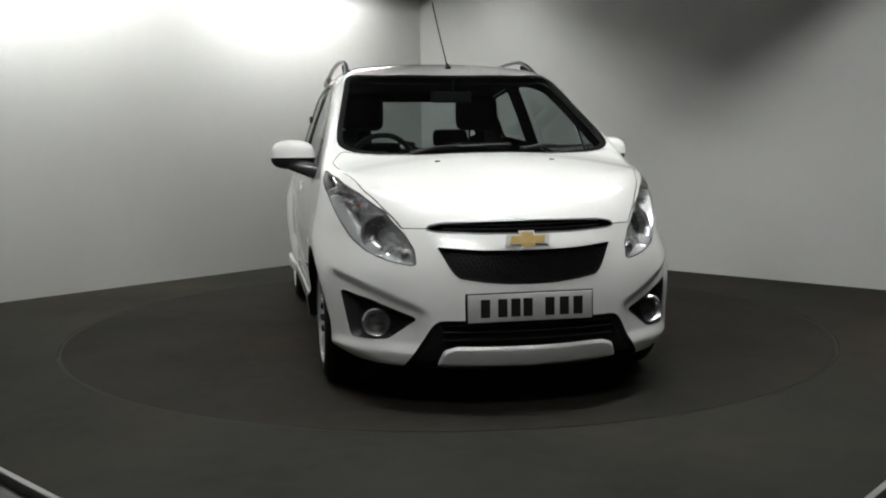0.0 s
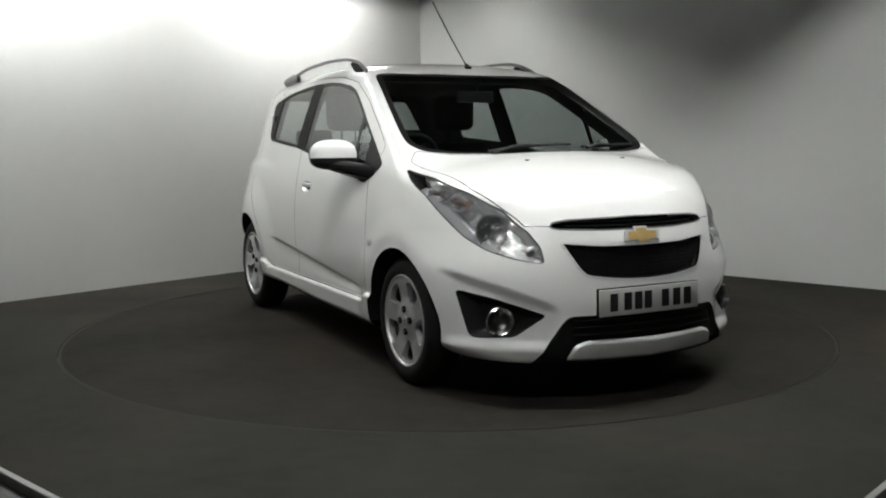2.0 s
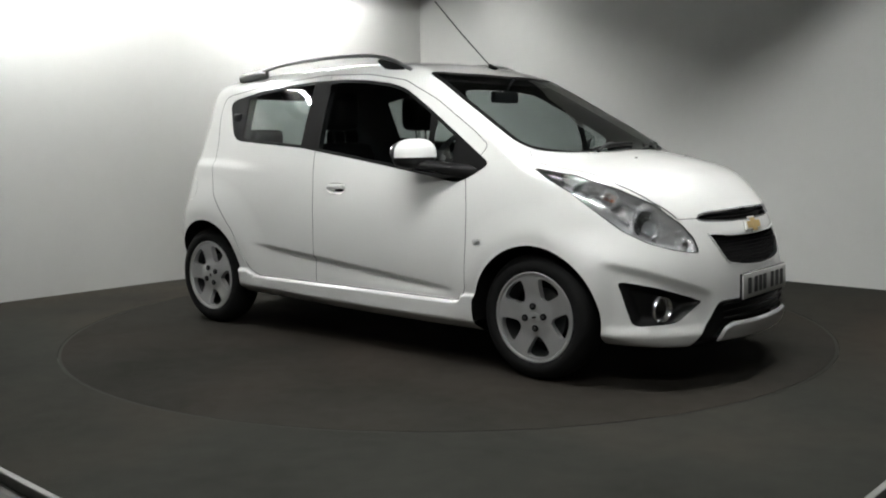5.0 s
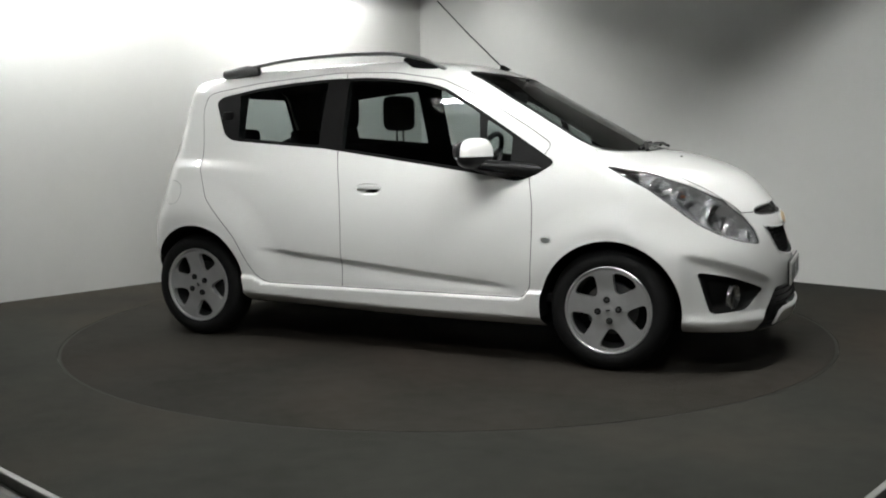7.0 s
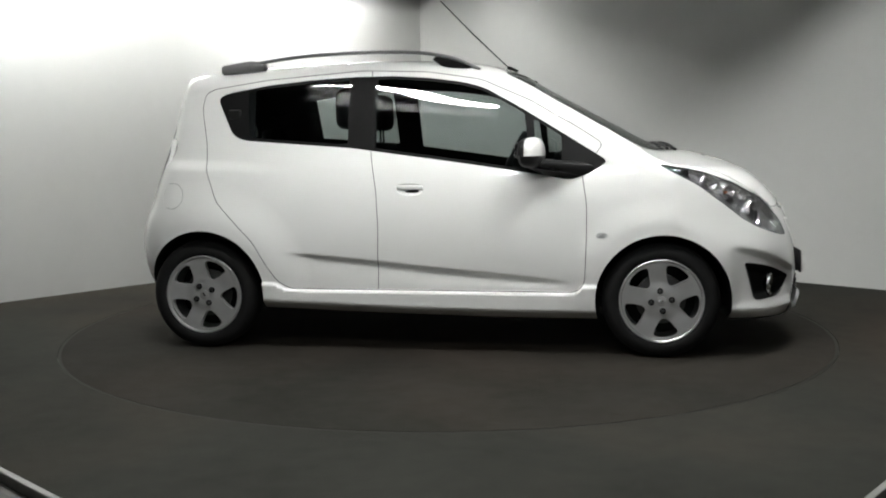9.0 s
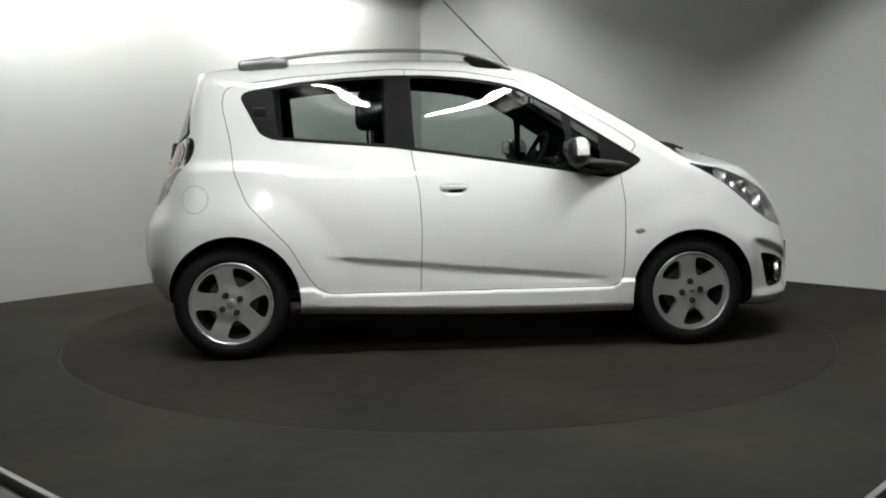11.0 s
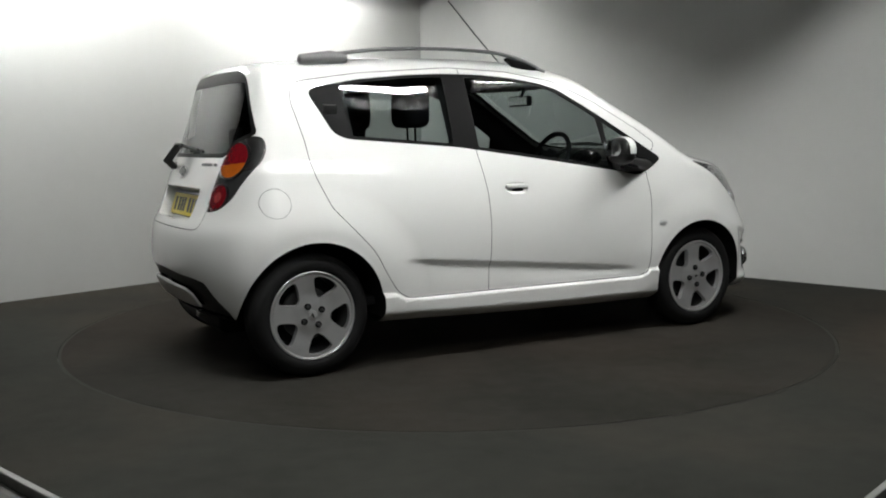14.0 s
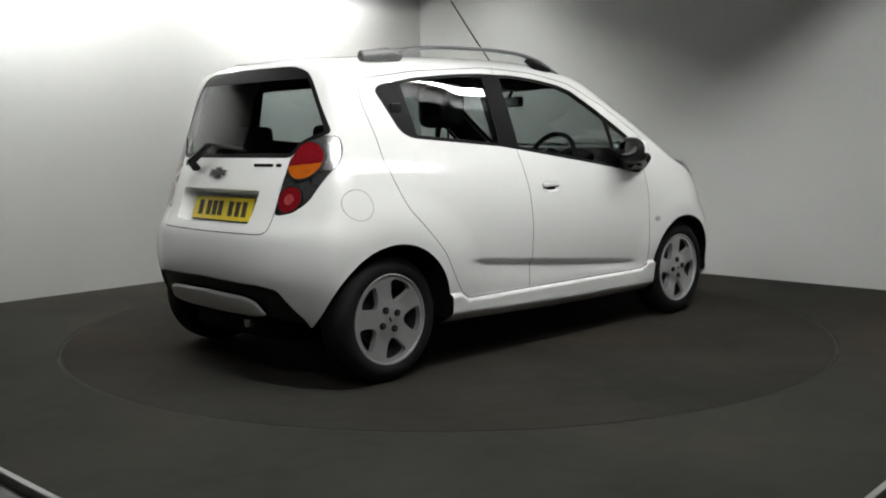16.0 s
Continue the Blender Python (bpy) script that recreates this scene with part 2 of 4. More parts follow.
    return smax(f, floor_z - z, 0.035)


def shell_grid(nu, nv, inset=0.0):
    """The right half of the shell as a grid of points, from the nose to the tail, from under the floor to the roof's middle."""
    u = np.linspace(0, 1, nu)
    ang = np.where(u < 0.3, u / 0.3 * 90, np.where(u > 0.72, 90 + (u - 0.72) / 0.28 * 90, 90.0))
    ox = np.where(u < 0.3, 0.95, np.where(u > 0.72, -0.95, 0.95 - (u - 0.3) / 0.42 * 1.90))
    phi = np.radians(np.linspace(-90, 90, nv))
    al = np.radians(ang)[:, None]
    d = np.stack([np.cos(al) + 0 * phi, -np.sin(al) * np.cos(phi), np.sin(al) * np.sin(phi)], -1)
    o = np.stack([ox, 0 * ox, 0 * ox + 0.62], -1)[:, None, :]
    lo, hi = np.zeros(d.shape[:2]), np.full(d.shape[:2], 2.0)
    for _ in range(34):
        mid = (lo + hi) / 2
        p = o + d * mid[..., None]
        inside = form(p[..., 0], p[..., 1], p[..., 2]) < -inset
        lo, hi = np.where(inside, mid, lo), np.where(inside, hi, mid)
    return o + d * hi[..., None]


# ---- end of form ----
def normals_of(p):
    e = 0.004
    x, y, z = p[:, 0], p[:, 1], p[:, 2]
    n = np.stack([form(x + e, y, z) - form(x - e, y, z), form(x, y + e, z) - form(x, y - e, z), form(x, y, z + e) - form(x, y, z - e)], -1)
    return n / np.maximum(np.linalg.norm(n, axis=1, keepdims=True), 1e-9)


def solve_axis(o, d, reach=1.4):
    """Where rays from inside points o along d leave the shell."""
    lo, hi = np.zeros(len(o)), np.full(len(o), reach)
    for _ in range(32):
        m = (lo + hi) / 2
        p = o + d * m[:, None]
        inside = form(p[:, 0], p[:, 1], p[:, 2]) < 0
        lo, hi = np.where(inside, m, lo), np.where(inside, hi, m)
    return o + d * hi[:, None]


def on_nose(y, z):
    return solve_axis(np.array([[1.2, y, z]]), np.array([[1.0, 0, 0]]))[0]


def on_tail(y, z):
    return solve_axis(np.array([[-1.1, y, z]]), np.array([[-1.0, 0, 0]]))[0]


def on_side(x, z, s=-1):
    return solve_axis(np.array([[x, 0.0, z]]), np.array([[0, float(s), 0]]))[0]


def on_top(x, y, z0=0.7):
    return solve_axis(np.array([[x, y, z0]]), np.array([[0, 0, 1.0]]))[0]


def rounded(poly, r=0.02):
    """A closed outline with its corners eased."""
    out, n = [], len(poly)
    for i in range(n):
        p, a, b = (np.array(poly[k % n], float) for k in (i, i - 1, i + 1))
        la, lb = np.linalg.norm(a - p), np.linalg.norm(b - p)
        pa, pb = p + (a - p) / la * min(r, 0.45 * la), p + (b - p) / lb * min(r, 0.45 * lb)
        for t in (0, 0.25, 0.5, 0.75, 1):
            out.append((1 - t) ** 2 * pa + 2 * t * (1 - t) * p + t * t * pb)
    return np.array(out)


def outline_distance(poly, p):
    """Signed distance of plane points p to a closed outline, below 0 inside."""
    a, b = poly, np.roll(poly, -1, 0)
    best, odd = np.full(len(p), 9.0), np.zeros(len(p), bool)
    for (ax, ay), (bx, by) in zip(a, b):
        ex, ey = bx - ax, by - ay
        t = np.clip(((p[:, 0] - ax) * ex + (p[:, 1] - ay) * ey) / max(ex * ex + ey * ey, 1e-12), 0, 1)
        best = np.minimum(best, np.hypot(p[:, 0] - ax - t * ex, p[:, 1] - ay - t * ey))
        if abs(ey) > 1e-12:
            odd ^= ((ay > p[:, 1]) != (by > p[:, 1])) & (p[:, 0] < ex * (p[:, 1] - ay) / ey + ax)
    return np.where(odd, -best, best)


class Skin:
    """Half a shell as points and polygons, cut into panels along outlines."""

    def __init__(self, grid=None):
        self.p, self.f = [], []
        if grid is None:
            return
        nu, nv = grid.shape[:2]
        self.p = [tuple(q) for q in grid.reshape(-1, 3)]
        self.f = [(i * nv + j, (i + 1) * nv + j, (i + 1) * nv + j + 1, i * nv + j + 1) for i in range(nu - 1) for j in range(nv - 1)]
        a, b, c = (np.array(self.p[k]) for k in self.f[(nu // 2) * (nv - 1) + nv // 2][:3])
        if np.dot(np.cross(b - a, c - a), (0, -1, 0)) < 0:
            self.f = [tuple(reversed(q)) for q in self.f]

    def area(self, view, poly, r=0.02):
        p = np.array(self.p)
        x, a, z = p[:, 0], -p[:, 1], p[:, 2]
        q, ok = {"side": (np.stack([x, z], 1), a > 0.33), "profile": (np.stack([x, z], 1), a > -1), "front": (np.stack([a, z], 1), x > 1.35),
                 "rear": (np.stack([a, z], 1), x < -1.15), "top": (np.stack([x, a], 1), z > 0.6)}[view]
        return np.where(ok, outline_distance(rounded(poly, r), q), 1.0)

    def cut(self, faces, s):
        """Split faces where the point values s pass 0: those below, those above."""
        s, made, low, high = list(s), {}, [], []

        def between(i, j):
            k = (min(i, j), max(i, j))
            if k not in made:
                t = s[k[0]] / (s[k[0]] - s[k[1]])
                a, b = self.p[k[0]], self.p[k[1]]
                made[k] = len(self.p)
                self.p.append(tuple(a[c] + (b[c] - a[c]) * t for c in range(3)))
                s.append(0.0)
            return made[k]

        for f in faces:
            v = [s[i] for i in f]
            if max(v) <= 0:
                low.append(f)
            elif min(v) >= 0:
                high.append(f)
            else:
                lo, hi = [], []
                for k, i in enumerate(f):
                    j = f[(k + 1) % len(f)]
                    if s[i] <= 0:
                        lo.append(i)
                    if s[i] >= 0:
                        hi.append(i)
                    if s[i] * s[j] < 0:
                        m = between(i, j)
                        lo.append(m)
                        hi.append(m)
                if len(lo) > 2:
                    low.append(tuple(lo))
                if len(hi) > 2:
                    high.append(tuple(hi))
        return low, high

    def panel(self, faces, view, poly, r=0.02, gap=0.0, seams=None):
        """Take the panel inside an outline out of faces; a gap becomes a seam."""
        inside, rest = self.cut(faces, self.area(view, poly, r) - gap)
        if gap:
            inside, band = self.cut(inside, self.area(view, poly, r) + gap)
            seams.extend(band)
        return inside, rest

    def mesh(self, name, faces, side, push=None):
        """A mesh of faces: side -1 the right one, 1 its mirror image, 0 both in one. push: metres outwards, a number or a function of the points."""
        used = sorted({i for f in faces for i in f})
        at = {i: k for k, i in enumerate(used)}
        p = np.array([self.p[i] for i in used])
        n = normals_of(p)
        if push is not None:
            p = p + n * (push(p) if callable(push) else np.full(len(p), push))[:, None]
        fs = [tuple(at[i] for i in f) for f in faces]
        flip = np.array([1, -1, 1])
        if side == 0:
            off = np.abs(p[:, 1]) > 1e-6
            twin = np.where(off, len(p) + np.cumsum(off) - 1, np.arange(len(p)))
            fs = fs + [tuple(int(twin[i]) for i in reversed(f)) for f in fs]
            v, n = np.concatenate([p, (p * flip)[off]]), np.concatenate([n, (n * flip)[off]])
        elif side == 1:
            v, n, fs = p * flip, n * flip, [tuple(reversed(f)) for f in fs]
        else:
            v = p
        me = bpy.data.meshes.new(name)
        me.from_pydata(v.tolist(), [], fs)
        me.validate()
        me.update()
        me.shade_smooth()
        if push is None or not callable(push):
            me.normals_split_custom_set_from_vertices(n.tolist())
        return me

    def put(self, name, faces, mat, parent, label="", side=0, push=None):
        me = self.mesh(name, faces, side, push)
        me.materials.append(mat)
        ob = new(name, me)
        ob.parent = parent
        if label:
            ob["label"] = label
        return ob


# ---- car materials ----
def thin_glass(name, tint):
    """A clear pane: tinted see-through with a mirror gloss that grows at grazing angles."""
    m = bpy.data.materials.new(name)
    m.use_nodes = True
    nt = m.node_tree
    nt.nodes.remove(nt.nodes["Principled BSDF"])
    tr, gl, mix, lw, po, ma = (nt.nodes.new("ShaderNode" + k) for k in ("BsdfTransparent", "BsdfGlossy", "MixShader", "LayerWeight", "Math", "Math"))
    tr.inputs["Color"].default_value = (*tint, 1)
    gl.inputs["Roughness"].default_value = 0.01
    lw.inputs["Blend"].default_value = 0.5
    po.operation, po.inputs[1].default_value = "POWER", 4.0
    ma.operation, ma.inputs[1].default_value, ma.inputs[2].default_value = "MULTIPLY_ADD", 0.85, 0.07
    nt.links.new(lw.outputs["Facing"], po.inputs[0])
    nt.links.new(po.outputs[0], ma.inputs[0])
    nt.links.new(ma.outputs[0], mix.inputs[0])
    nt.links.new(tr.outputs[0], mix.inputs[1])
    nt.links.new(gl.outputs[0], mix.inputs[2])
    nt.links.new(mix.outputs[0], nt.nodes["Material Output"].inputs["Surface"])
    return m


GLASS = thin_glass("tinted car glass", (0.66, 0.71, 0.70))
CLEAR = thin_glass("clear lamp cover", (0.96, 0.965, 0.965))
GLOSSB = material("black trim film", (0.008, 0.008, 0.008), rough=0.42, vary=0.1, scale=9, spec=0.07)
SATINB = material("satin black film", (0.009, 0.0088, 0.0088), rough=0.5, vary=0.12, scale=9, spec=0.04)
CHROME = material("chrome", (0.72, 0.72, 0.72), rough=0.24, metal=1.0, rough_vary=0.04, scale=30)
SMOKE = material("smoked chrome", (0.16, 0.16, 0.16), rough=0.22, metal=1.0, rough_vary=0.08, scale=30)
SMOKED = material("smoked lamp shell", (0.07, 0.07, 0.072), rough=0.2, metal=0.5, coat=1.0, vary=0.3, scale=12)
BOWL = material("silvered lamp bowl", (0.86, 0.86, 0.87), rough=0.15, metal=0.75, rough_vary=0.06, scale=40, bump=0.9, bump_scale=40)
MIRRORED = material("silvered reflector", (0.90, 0.90, 0.90), rough=0.20, metal=1.0, rough_vary=0.03, scale=40, bump=0.35, bump_scale=45)
BEZEL = material("smoked lamp bezel", (0.44, 0.44, 0.445), rough=0.20, metal=0.6, rough_vary=0.06, scale=40, bump=0.2, bump_scale=30)
DARKC = material("grey lamp metal", (0.22, 0.22, 0.22), rough=0.25, metal=0.7, rough_vary=0.08, scale=40)
SILVER = material("silver painted plastic", (0.70, 0.70, 0.69), rough=0.28, metal=0.35, vary=0.04, scale=14)
RAILG = material("grey satin rail", (0.25, 0.25, 0.25), rough=0.38, metal=0.6, vary=0.08, scale=14)
GOLD = material("gold emblem", (0.66, 0.47, 0.19), rough=0.3, metal=0.35, vary=0.1, scale=30)
AMBER = material("amber lens", (0.36, 0.085, 0.008), rough=0.12, coat=1.0, vary=0.2, scale=60)
RED = material("red lens", (0.15, 0.006, 0.010), rough=0.10, coat=1.0, vary=0.25, scale=60)
PINK = material("pale red lens", (0.30, 0.05, 0.05), rough=0.12, coat=1.0, vary=0.3, scale=60)
SEAM = material("dark panel gap", (0.05, 0.05, 0.05), rough=0.8, vary=0.2, scale=30, spec=0.1)
CABIN = material("charcoal cabin plastic", (0.011, 0.011, 0.012), rough=0.7, vary=0.25, scale=20, bump=0.1, bump_scale=300, spec=0.15)
CLOTH = material("black seat cloth", (0.009, 0.009, 0.010), rough=0.95, vary=0.3, scale=40, bump=0.3, bump_scale=500, spec=0.05)
PLATEW = material("white plate", (0.52, 0.52, 0.50), rough=0.35, vary=0.03, scale=20)
PLATEY = material("yellow plate", (0.70, 0.55, 0.04), rough=0.35, vary=0.03, scale=20)
INK = material("black print", (0.012, 0.012, 0.012), rough=0.4, vary=0.1, scale=30)
DISCM = material("brake disc steel", (0.10, 0.10, 0.10), rough=0.45, metal=0.8, vary=0.2, scale=30)

car = new("car")
tagged(car, "white five-door hatchback parked on the turntable", "car")

# outlines of the panels, in metres on the car's own axes
DLO = [(-1.13, 1.32), (-1.09, 1.347), (-0.86, 1.388), (-0.61, 1.413), (-0.42, 1.424), (-0.17, 1.425), (0.01, 1.412), (0.19, 1.387), (0.30, 1.356),
       (0.48, 1.256), (0.71, 1.115), (0.925, 0.98), (0.84, 0.925), (0.74, 0.888), (0.60, 0.915), (0.26, 0.966), (-0.03, 1.007), (-0.38, 1.055), (-0.97, 1.10), (-1.03, 1.13)]
REAR_PANE = [(-0.975, 1.42), (-0.93, 1.08), (-0.40, 1.0), (-0.40, 1.5)]
FRONT_PANE = [(-0.275, 1.5), (-0.252, 0.98), (0.555, 0.85), (0.505, 1.24), (0.50, 1.5)]
QUARTER_PANE = [(0.535, 1.5), (0.575, 0.9), (0.70, 0.93), (0.685, 1.3)]
SCREEN = [(0.5, -0.2), (0.495, 0.108), (0.46, 0.375), (0.4, 0.533), (0.42, 0.560), (0.9, 0.655), (1.03, 0.672), (1.1, 0.622), (1.202, 0.438), (1.287, 0.258), (1.312, 0), (1.312, -0.2)]
BONNET = [(1.317, -0.2), (1.297, 0.258), (1.212, 0.443), (1.085, 0.653), (1.14, 0.703), (1.36, 0.668), (1.53, 0.613), (1.665, 0.538), (1.757, 0.475), (1.8, 0.43), (2.1, 0.36), (2.1, -0.2)]
HEADLAMP = [(1.165, 0.962), (1.36, 0.930), (1.53, 0.870), (1.665, 0.800), (1.755, 0.717), (1.80, 0.655), (1.825, 0.592), (1.76, 0.609), (1.67, 0.643), (1.58, 0.692), (1.485, 0.765), (1.36, 0.858)]
SLOT = [(-0.1, 0.711), (0.20, 0.714), (0.36, 0.722), (0.400, 0.730), (0.386, 0.753), (0.32, 0.763), (-0.1, 0.770)]
GRILLE = [(-0.1, 0.656), (0.20, 0.661), (0.375, 0.677), (0.352, 0.635), (0.318, 0.570), (0.288, 0.536), (0.20, 0.522), (0.10, 0.512), (-0.1, 0.507)]
INTAKE = [(-0.1, 0.383), (0.365, 0.381), (0.392, 0.36), (0.435, 0.285), (0.50, 0.19), (0.50, 0.05), (-0.1, 0.05)]
SKID = [(-0.1, 0.275), (0.30, 0.281), (0.35, 0.264), (0.375, 0.20), (-0.1, 0.186)]
FOGBAY = [(0.723, 0.482), (0.618, 0.453), (0.440, 0.384), (0.500, 0.340), (0.556, 0.296), (0.686, 0.286), (0.703, 0.37)]
BACKLIGHT = [(-0.1, 1.437), (0.345, 1.432), (0.44, 1.405), (0.485, 1.357), (0.553, 1.245), (0.623, 1.125), (0.578, 1.108), (0.5, 1.075), (0.468, 1.018), (-0.1, 1.018)]
TAILGATE = [(-0.1, 0.682), (0.418, 0.684), (0.453, 0.70), (0.458, 0.78), (0.464, 1.0), (0.47, 1.045), (-0.1, 1.045)]
TAILLAMP = [(0.64, 1.118), (0.668, 1.045), (0.673, 0.975), (0.638, 0.905), (0.608, 0.83), (0.548, 0.78), (0.456, 0.766), (0.46, 0.895), (0.466, 1.01), (0.5, 1.078), (0.583, 1.113)]
PLATE_BAY = [(-0.1, 0.876), (0.335, 0.874), (0.315, 0.722), (-0.1, 0.718)]
DIFFUSER = [(-0.1, 0.475), (0.418, 0.462), (0.518, 0.448), (0.603, 0.315), (0.603, 0.1), (-0.1, 0.1)]
REAR_SKID = [(-0.1, 0.412), (0.308, 0.402), (0.378, 0.385), (0.413, 0.32), (0.318, 0.305), (-0.1, 0.3)]
DOORS = [(0.768, 0.330), (0.812, 0.375), (0.82, 0.61), (0.82, 0.77), (0.795, 0.93), (0.90, 1.065), (0.78, 1.145), (0.53, 1.290), (0.28, 1.400), (0.0, 1.445), (-0.35, 1.458), (-0.86, 1.418), (-1.16, 1.374),
         (-1.205, 1.35), (-1.217, 1.275), (-1.175, 1.10), (-1.155, 0.94), (-1.09, 0.785), (-1.0, 0.69), (-0.89, 0.575), (-0.82, 0.45), (-0.765, 0.37), (-0.70, 0.331)]
REAR_DOOR = [(-0.30, 1.6), (-0.275, 1.03), (-0.24, 0.83), (-0.23, 0.66), (-0.24, 0.2), (-1.5, 0.2), (-1.5, 1.6)]
SKIRT = [(-0.90, 0.366), (-0.79, 0.364), (-0.71, 0.327), (0.76, 0.327), (0.81, 0.364), (0.92, 0.364), (0.92, 0.05), (-0.90, 0.05)]
NOSE_CAP = [(1.50, 0.05), (1.53, 0.45), (1.57, 0.70), (1.62, 0.745), (2.1, 0.745), (2.1, 0.05)]
TAIL_CAP = [(-1.40, 0.05), (-1.45, 0.60), (-1.52, 0.765), (-1.9, 0.765), (-1.9, 0.05)]
FUEL = [(-1.348 + 0.068 * math.cos(k * math.tau / 20), 0.813 + 0.068 * math.sin(k * math.tau / 20)) for k in range(20)]
GRIP = [(-0.145, 0.862), (-0.10, 0.876), (-0.02, 0.874), (0.012, 0.846), (-0.015, 0.815), (-0.10, 0.813), (-0.13, 0.828)]


def ring_area(skin, cx, cz, r):
    p = np.array(skin.p)
    return np.where(-p[:, 1] > 0.33, np.hypot(p[:, 0] - cx, p[:, 2] - cz) - r, 1.0)


def sunk(skin, view, poly, depth, wall=0.014, r=0.02):
    """A push that sinks a panel behind its outline, with steep walls."""
    def push(p):
        a = -p[:, 1]
        q = {"side": np.stack([p[:, 0], p[:, 2]], 1), "front": np.stack([a, p[:, 2]], 1), "rear": np.stack([a, p[:, 2]], 1), "top": np.stack([p[:, 0], a], 1)}[view]
        return -depth * np.clip(-outline_distance(rounded(poly, r), q) / wall, 0, 1)
    return push


def ringed(skin, faces, view, poly, levels, r=0.02):
    """Extra edges inside a panel, so that sunk walls stay crisp."""
    done = []
    for level in levels:
        faces, rim = skin.cut(faces, skin.area(view, poly, r) + level)
        done += rim
    return done + faces


def car_panels():
    k = Skin(shell_grid(420, 240))
    seams = []
    body = k.f
    for c in (ARCH_F, ARCH_R):
        _, body = k.cut(body, ring_area(k, *c, ARCH))
    # under the car
    p = np.array(k.p)
    under, body = k.cut(body, p[:, 2] - 0.012 - curve(FLOOR_X, FLOOR_Z, p[:, 0]))
    k.put("underbody", under, SATINB, car, "black underside")
    # glass
    dlo, body = k.panel(body, "side", DLO, 0.03)
    screen, body = k.panel(body, "top", SCREEN, 0.05)
    back, body = k.panel(body, "rear", BACKLIGHT, 0.03)
    # lamps, grilles and bays
    head, body = k.panel(body, "side", HEADLAMP, 0.015, 0.002, seams)
    tail, body = k.panel(body, "rear", TAILLAMP, 0.03, 0.0015, seams)
    slot, body = k.panel(body, "front", SLOT, 0.012)
    grille, body = k.panel(body, "front", GRILLE, 0.02)
    intake, body = k.panel(body, "front", INTAKE, 0.02)
    fog, body = k.panel(body, "front", FOGBAY, 0.02)
    diffuser, body = k.panel(body, "rear", DIFFUSER, 0.02)
    # opening panels
    lid = np.maximum(k.area("top", BONNET, 0.02), 0.738 - np.array(k.p)[:, 2])
    bonnet, body = k.cut(body, lid - 0.0016)
    lid = np.maximum(k.area("top", BONNET, 0.02), 0.738 - np.array(k.p)[:, 2])
    bonnet, gap = k.cut(bonnet, lid + 0.0016)
    seams.extend(gap)
    gate, body = k.panel(body, "rear", TAILGATE, 0.03, 0.0022, seams)
    doors, body = k.panel(body, "side", DOORS, 0.03, 0.0018, seams)
    rear_door, front_door = k.panel(doors, "side", REAR_DOOR, 0.03, 0.0018, seams)
    fuel, body = k.panel(body, "side", FUEL, 0.01, 0.0009, seams)
    skirt, body = k.panel(body, "side", SKIRT, 0.012)
    nose, body = k.panel(body, "profile", NOSE_CAP, 0.01)
    rump, body = k.panel(body, "profile", TAIL_CAP, 0.01)
    k.put("body", body, WHITE, car, "glossy white painted body shell")
    k.put("bonnet", bonnet, WHITE, car)
    k.put("front_bumper", nose, WHITE, car)
    k.put("rear_bumper", rump, WHITE, car)
    gate_bay, gate = k.panel(gate, "rear", PLATE_BAY, 0.02)
    gate_ob = k.put("tailgate", gate, WHITE, car)
    gate_bay = ringed(k, gate_bay, "rear", PLATE_BAY, (0.004, 0.012), 0.02)
    k.put("plate_recess", gate_bay, WHITE, gate_ob, "", 0, sunk(k, "rear", PLATE_BAY, 0.070, 0.012))
    k.put("panel_gap", seams, SEAM, car, "thin dark gaps between the panels", 0, -0.004)
    clear, frit = k.cut(back, np.minimum(-0.020 - k.area("rear", BACKLIGHT, 0.03), 1.372 - np.array(k.p)[:, 2]))
    back_ob = k.put("rear_window", frit, GLASS, gate_ob, "tinted rear window", 0, -0.003)
    k.put("window_edge", clear, GLOSSB, gate_ob, "gloss black window border", 0, -0.002)
    pane, edge = k.cut(screen, -0.028 - k.area("top", SCREEN, 0.05))
    k.put("windscreen", edge, GLASS, car, "tinted windscreen", 0, -0.003)
    k.put("windscreen_border", pane, GLOSSB, car, "gloss black screen border", 0, -0.002)
    cup, front_door = k.panel(front_door, "side", GRIP, 0.02)
    cup = ringed(k, cup, "side", GRIP, (0.006, 0.014), 0.02)
    rest, panes = dlo, []
    for poly in (REAR_PANE, FRONT_PANE, QUARTER_PANE):
        s = np.maximum(k.area("side", DLO, 0.03) + 0.017, k.area("side", poly, 0.02))
        inside, rest = k.cut(rest, s)
        panes.append(inside)
    s = k.area("side", [(-0.40, 1.6), (-0.385, 0.9), (-0.265, 0.9), (-0.285, 1.6)], 0.005)
    pillar, rest = k.cut(rest, s)
    for s in (-1, 1):
        fd = k.put("front_door", front_door, WHITE, car, "", s)
        rd = k.put("rear_door", rear_door, WHITE, car, "", s)
        k.put("handle_recess", cup, WHITE, fd, "", s, sunk(k, "side", GRIP, 0.016, 0.02))
        k.put("window_pane", panes[0], GLASS, rd, "tinted side window", s, -0.004)
        k.put("window_pane", panes[1], GLASS, fd, "tinted side window", s, -0.004)
        k.put("quarter_pane", panes[2], GLASS, fd, "small tinted front quarter window", s, -0.004)
        k.put("pillar_cover", pillar, SATINB, car, "satin black door pillar", s, 0.001)
        k.put("window_trim", rest, GLOSSB, car, "gloss black window surround", s, 0.0005)
        k.put("fuel_flap", fuel, WHITE, car, "round white fuel flap" if s < 0 else "", s) if s < 0 else k.put("body_side", fuel, WHITE, car, "", s)
        k.put("side_skirt", skirt, WHITE, car, "", s)
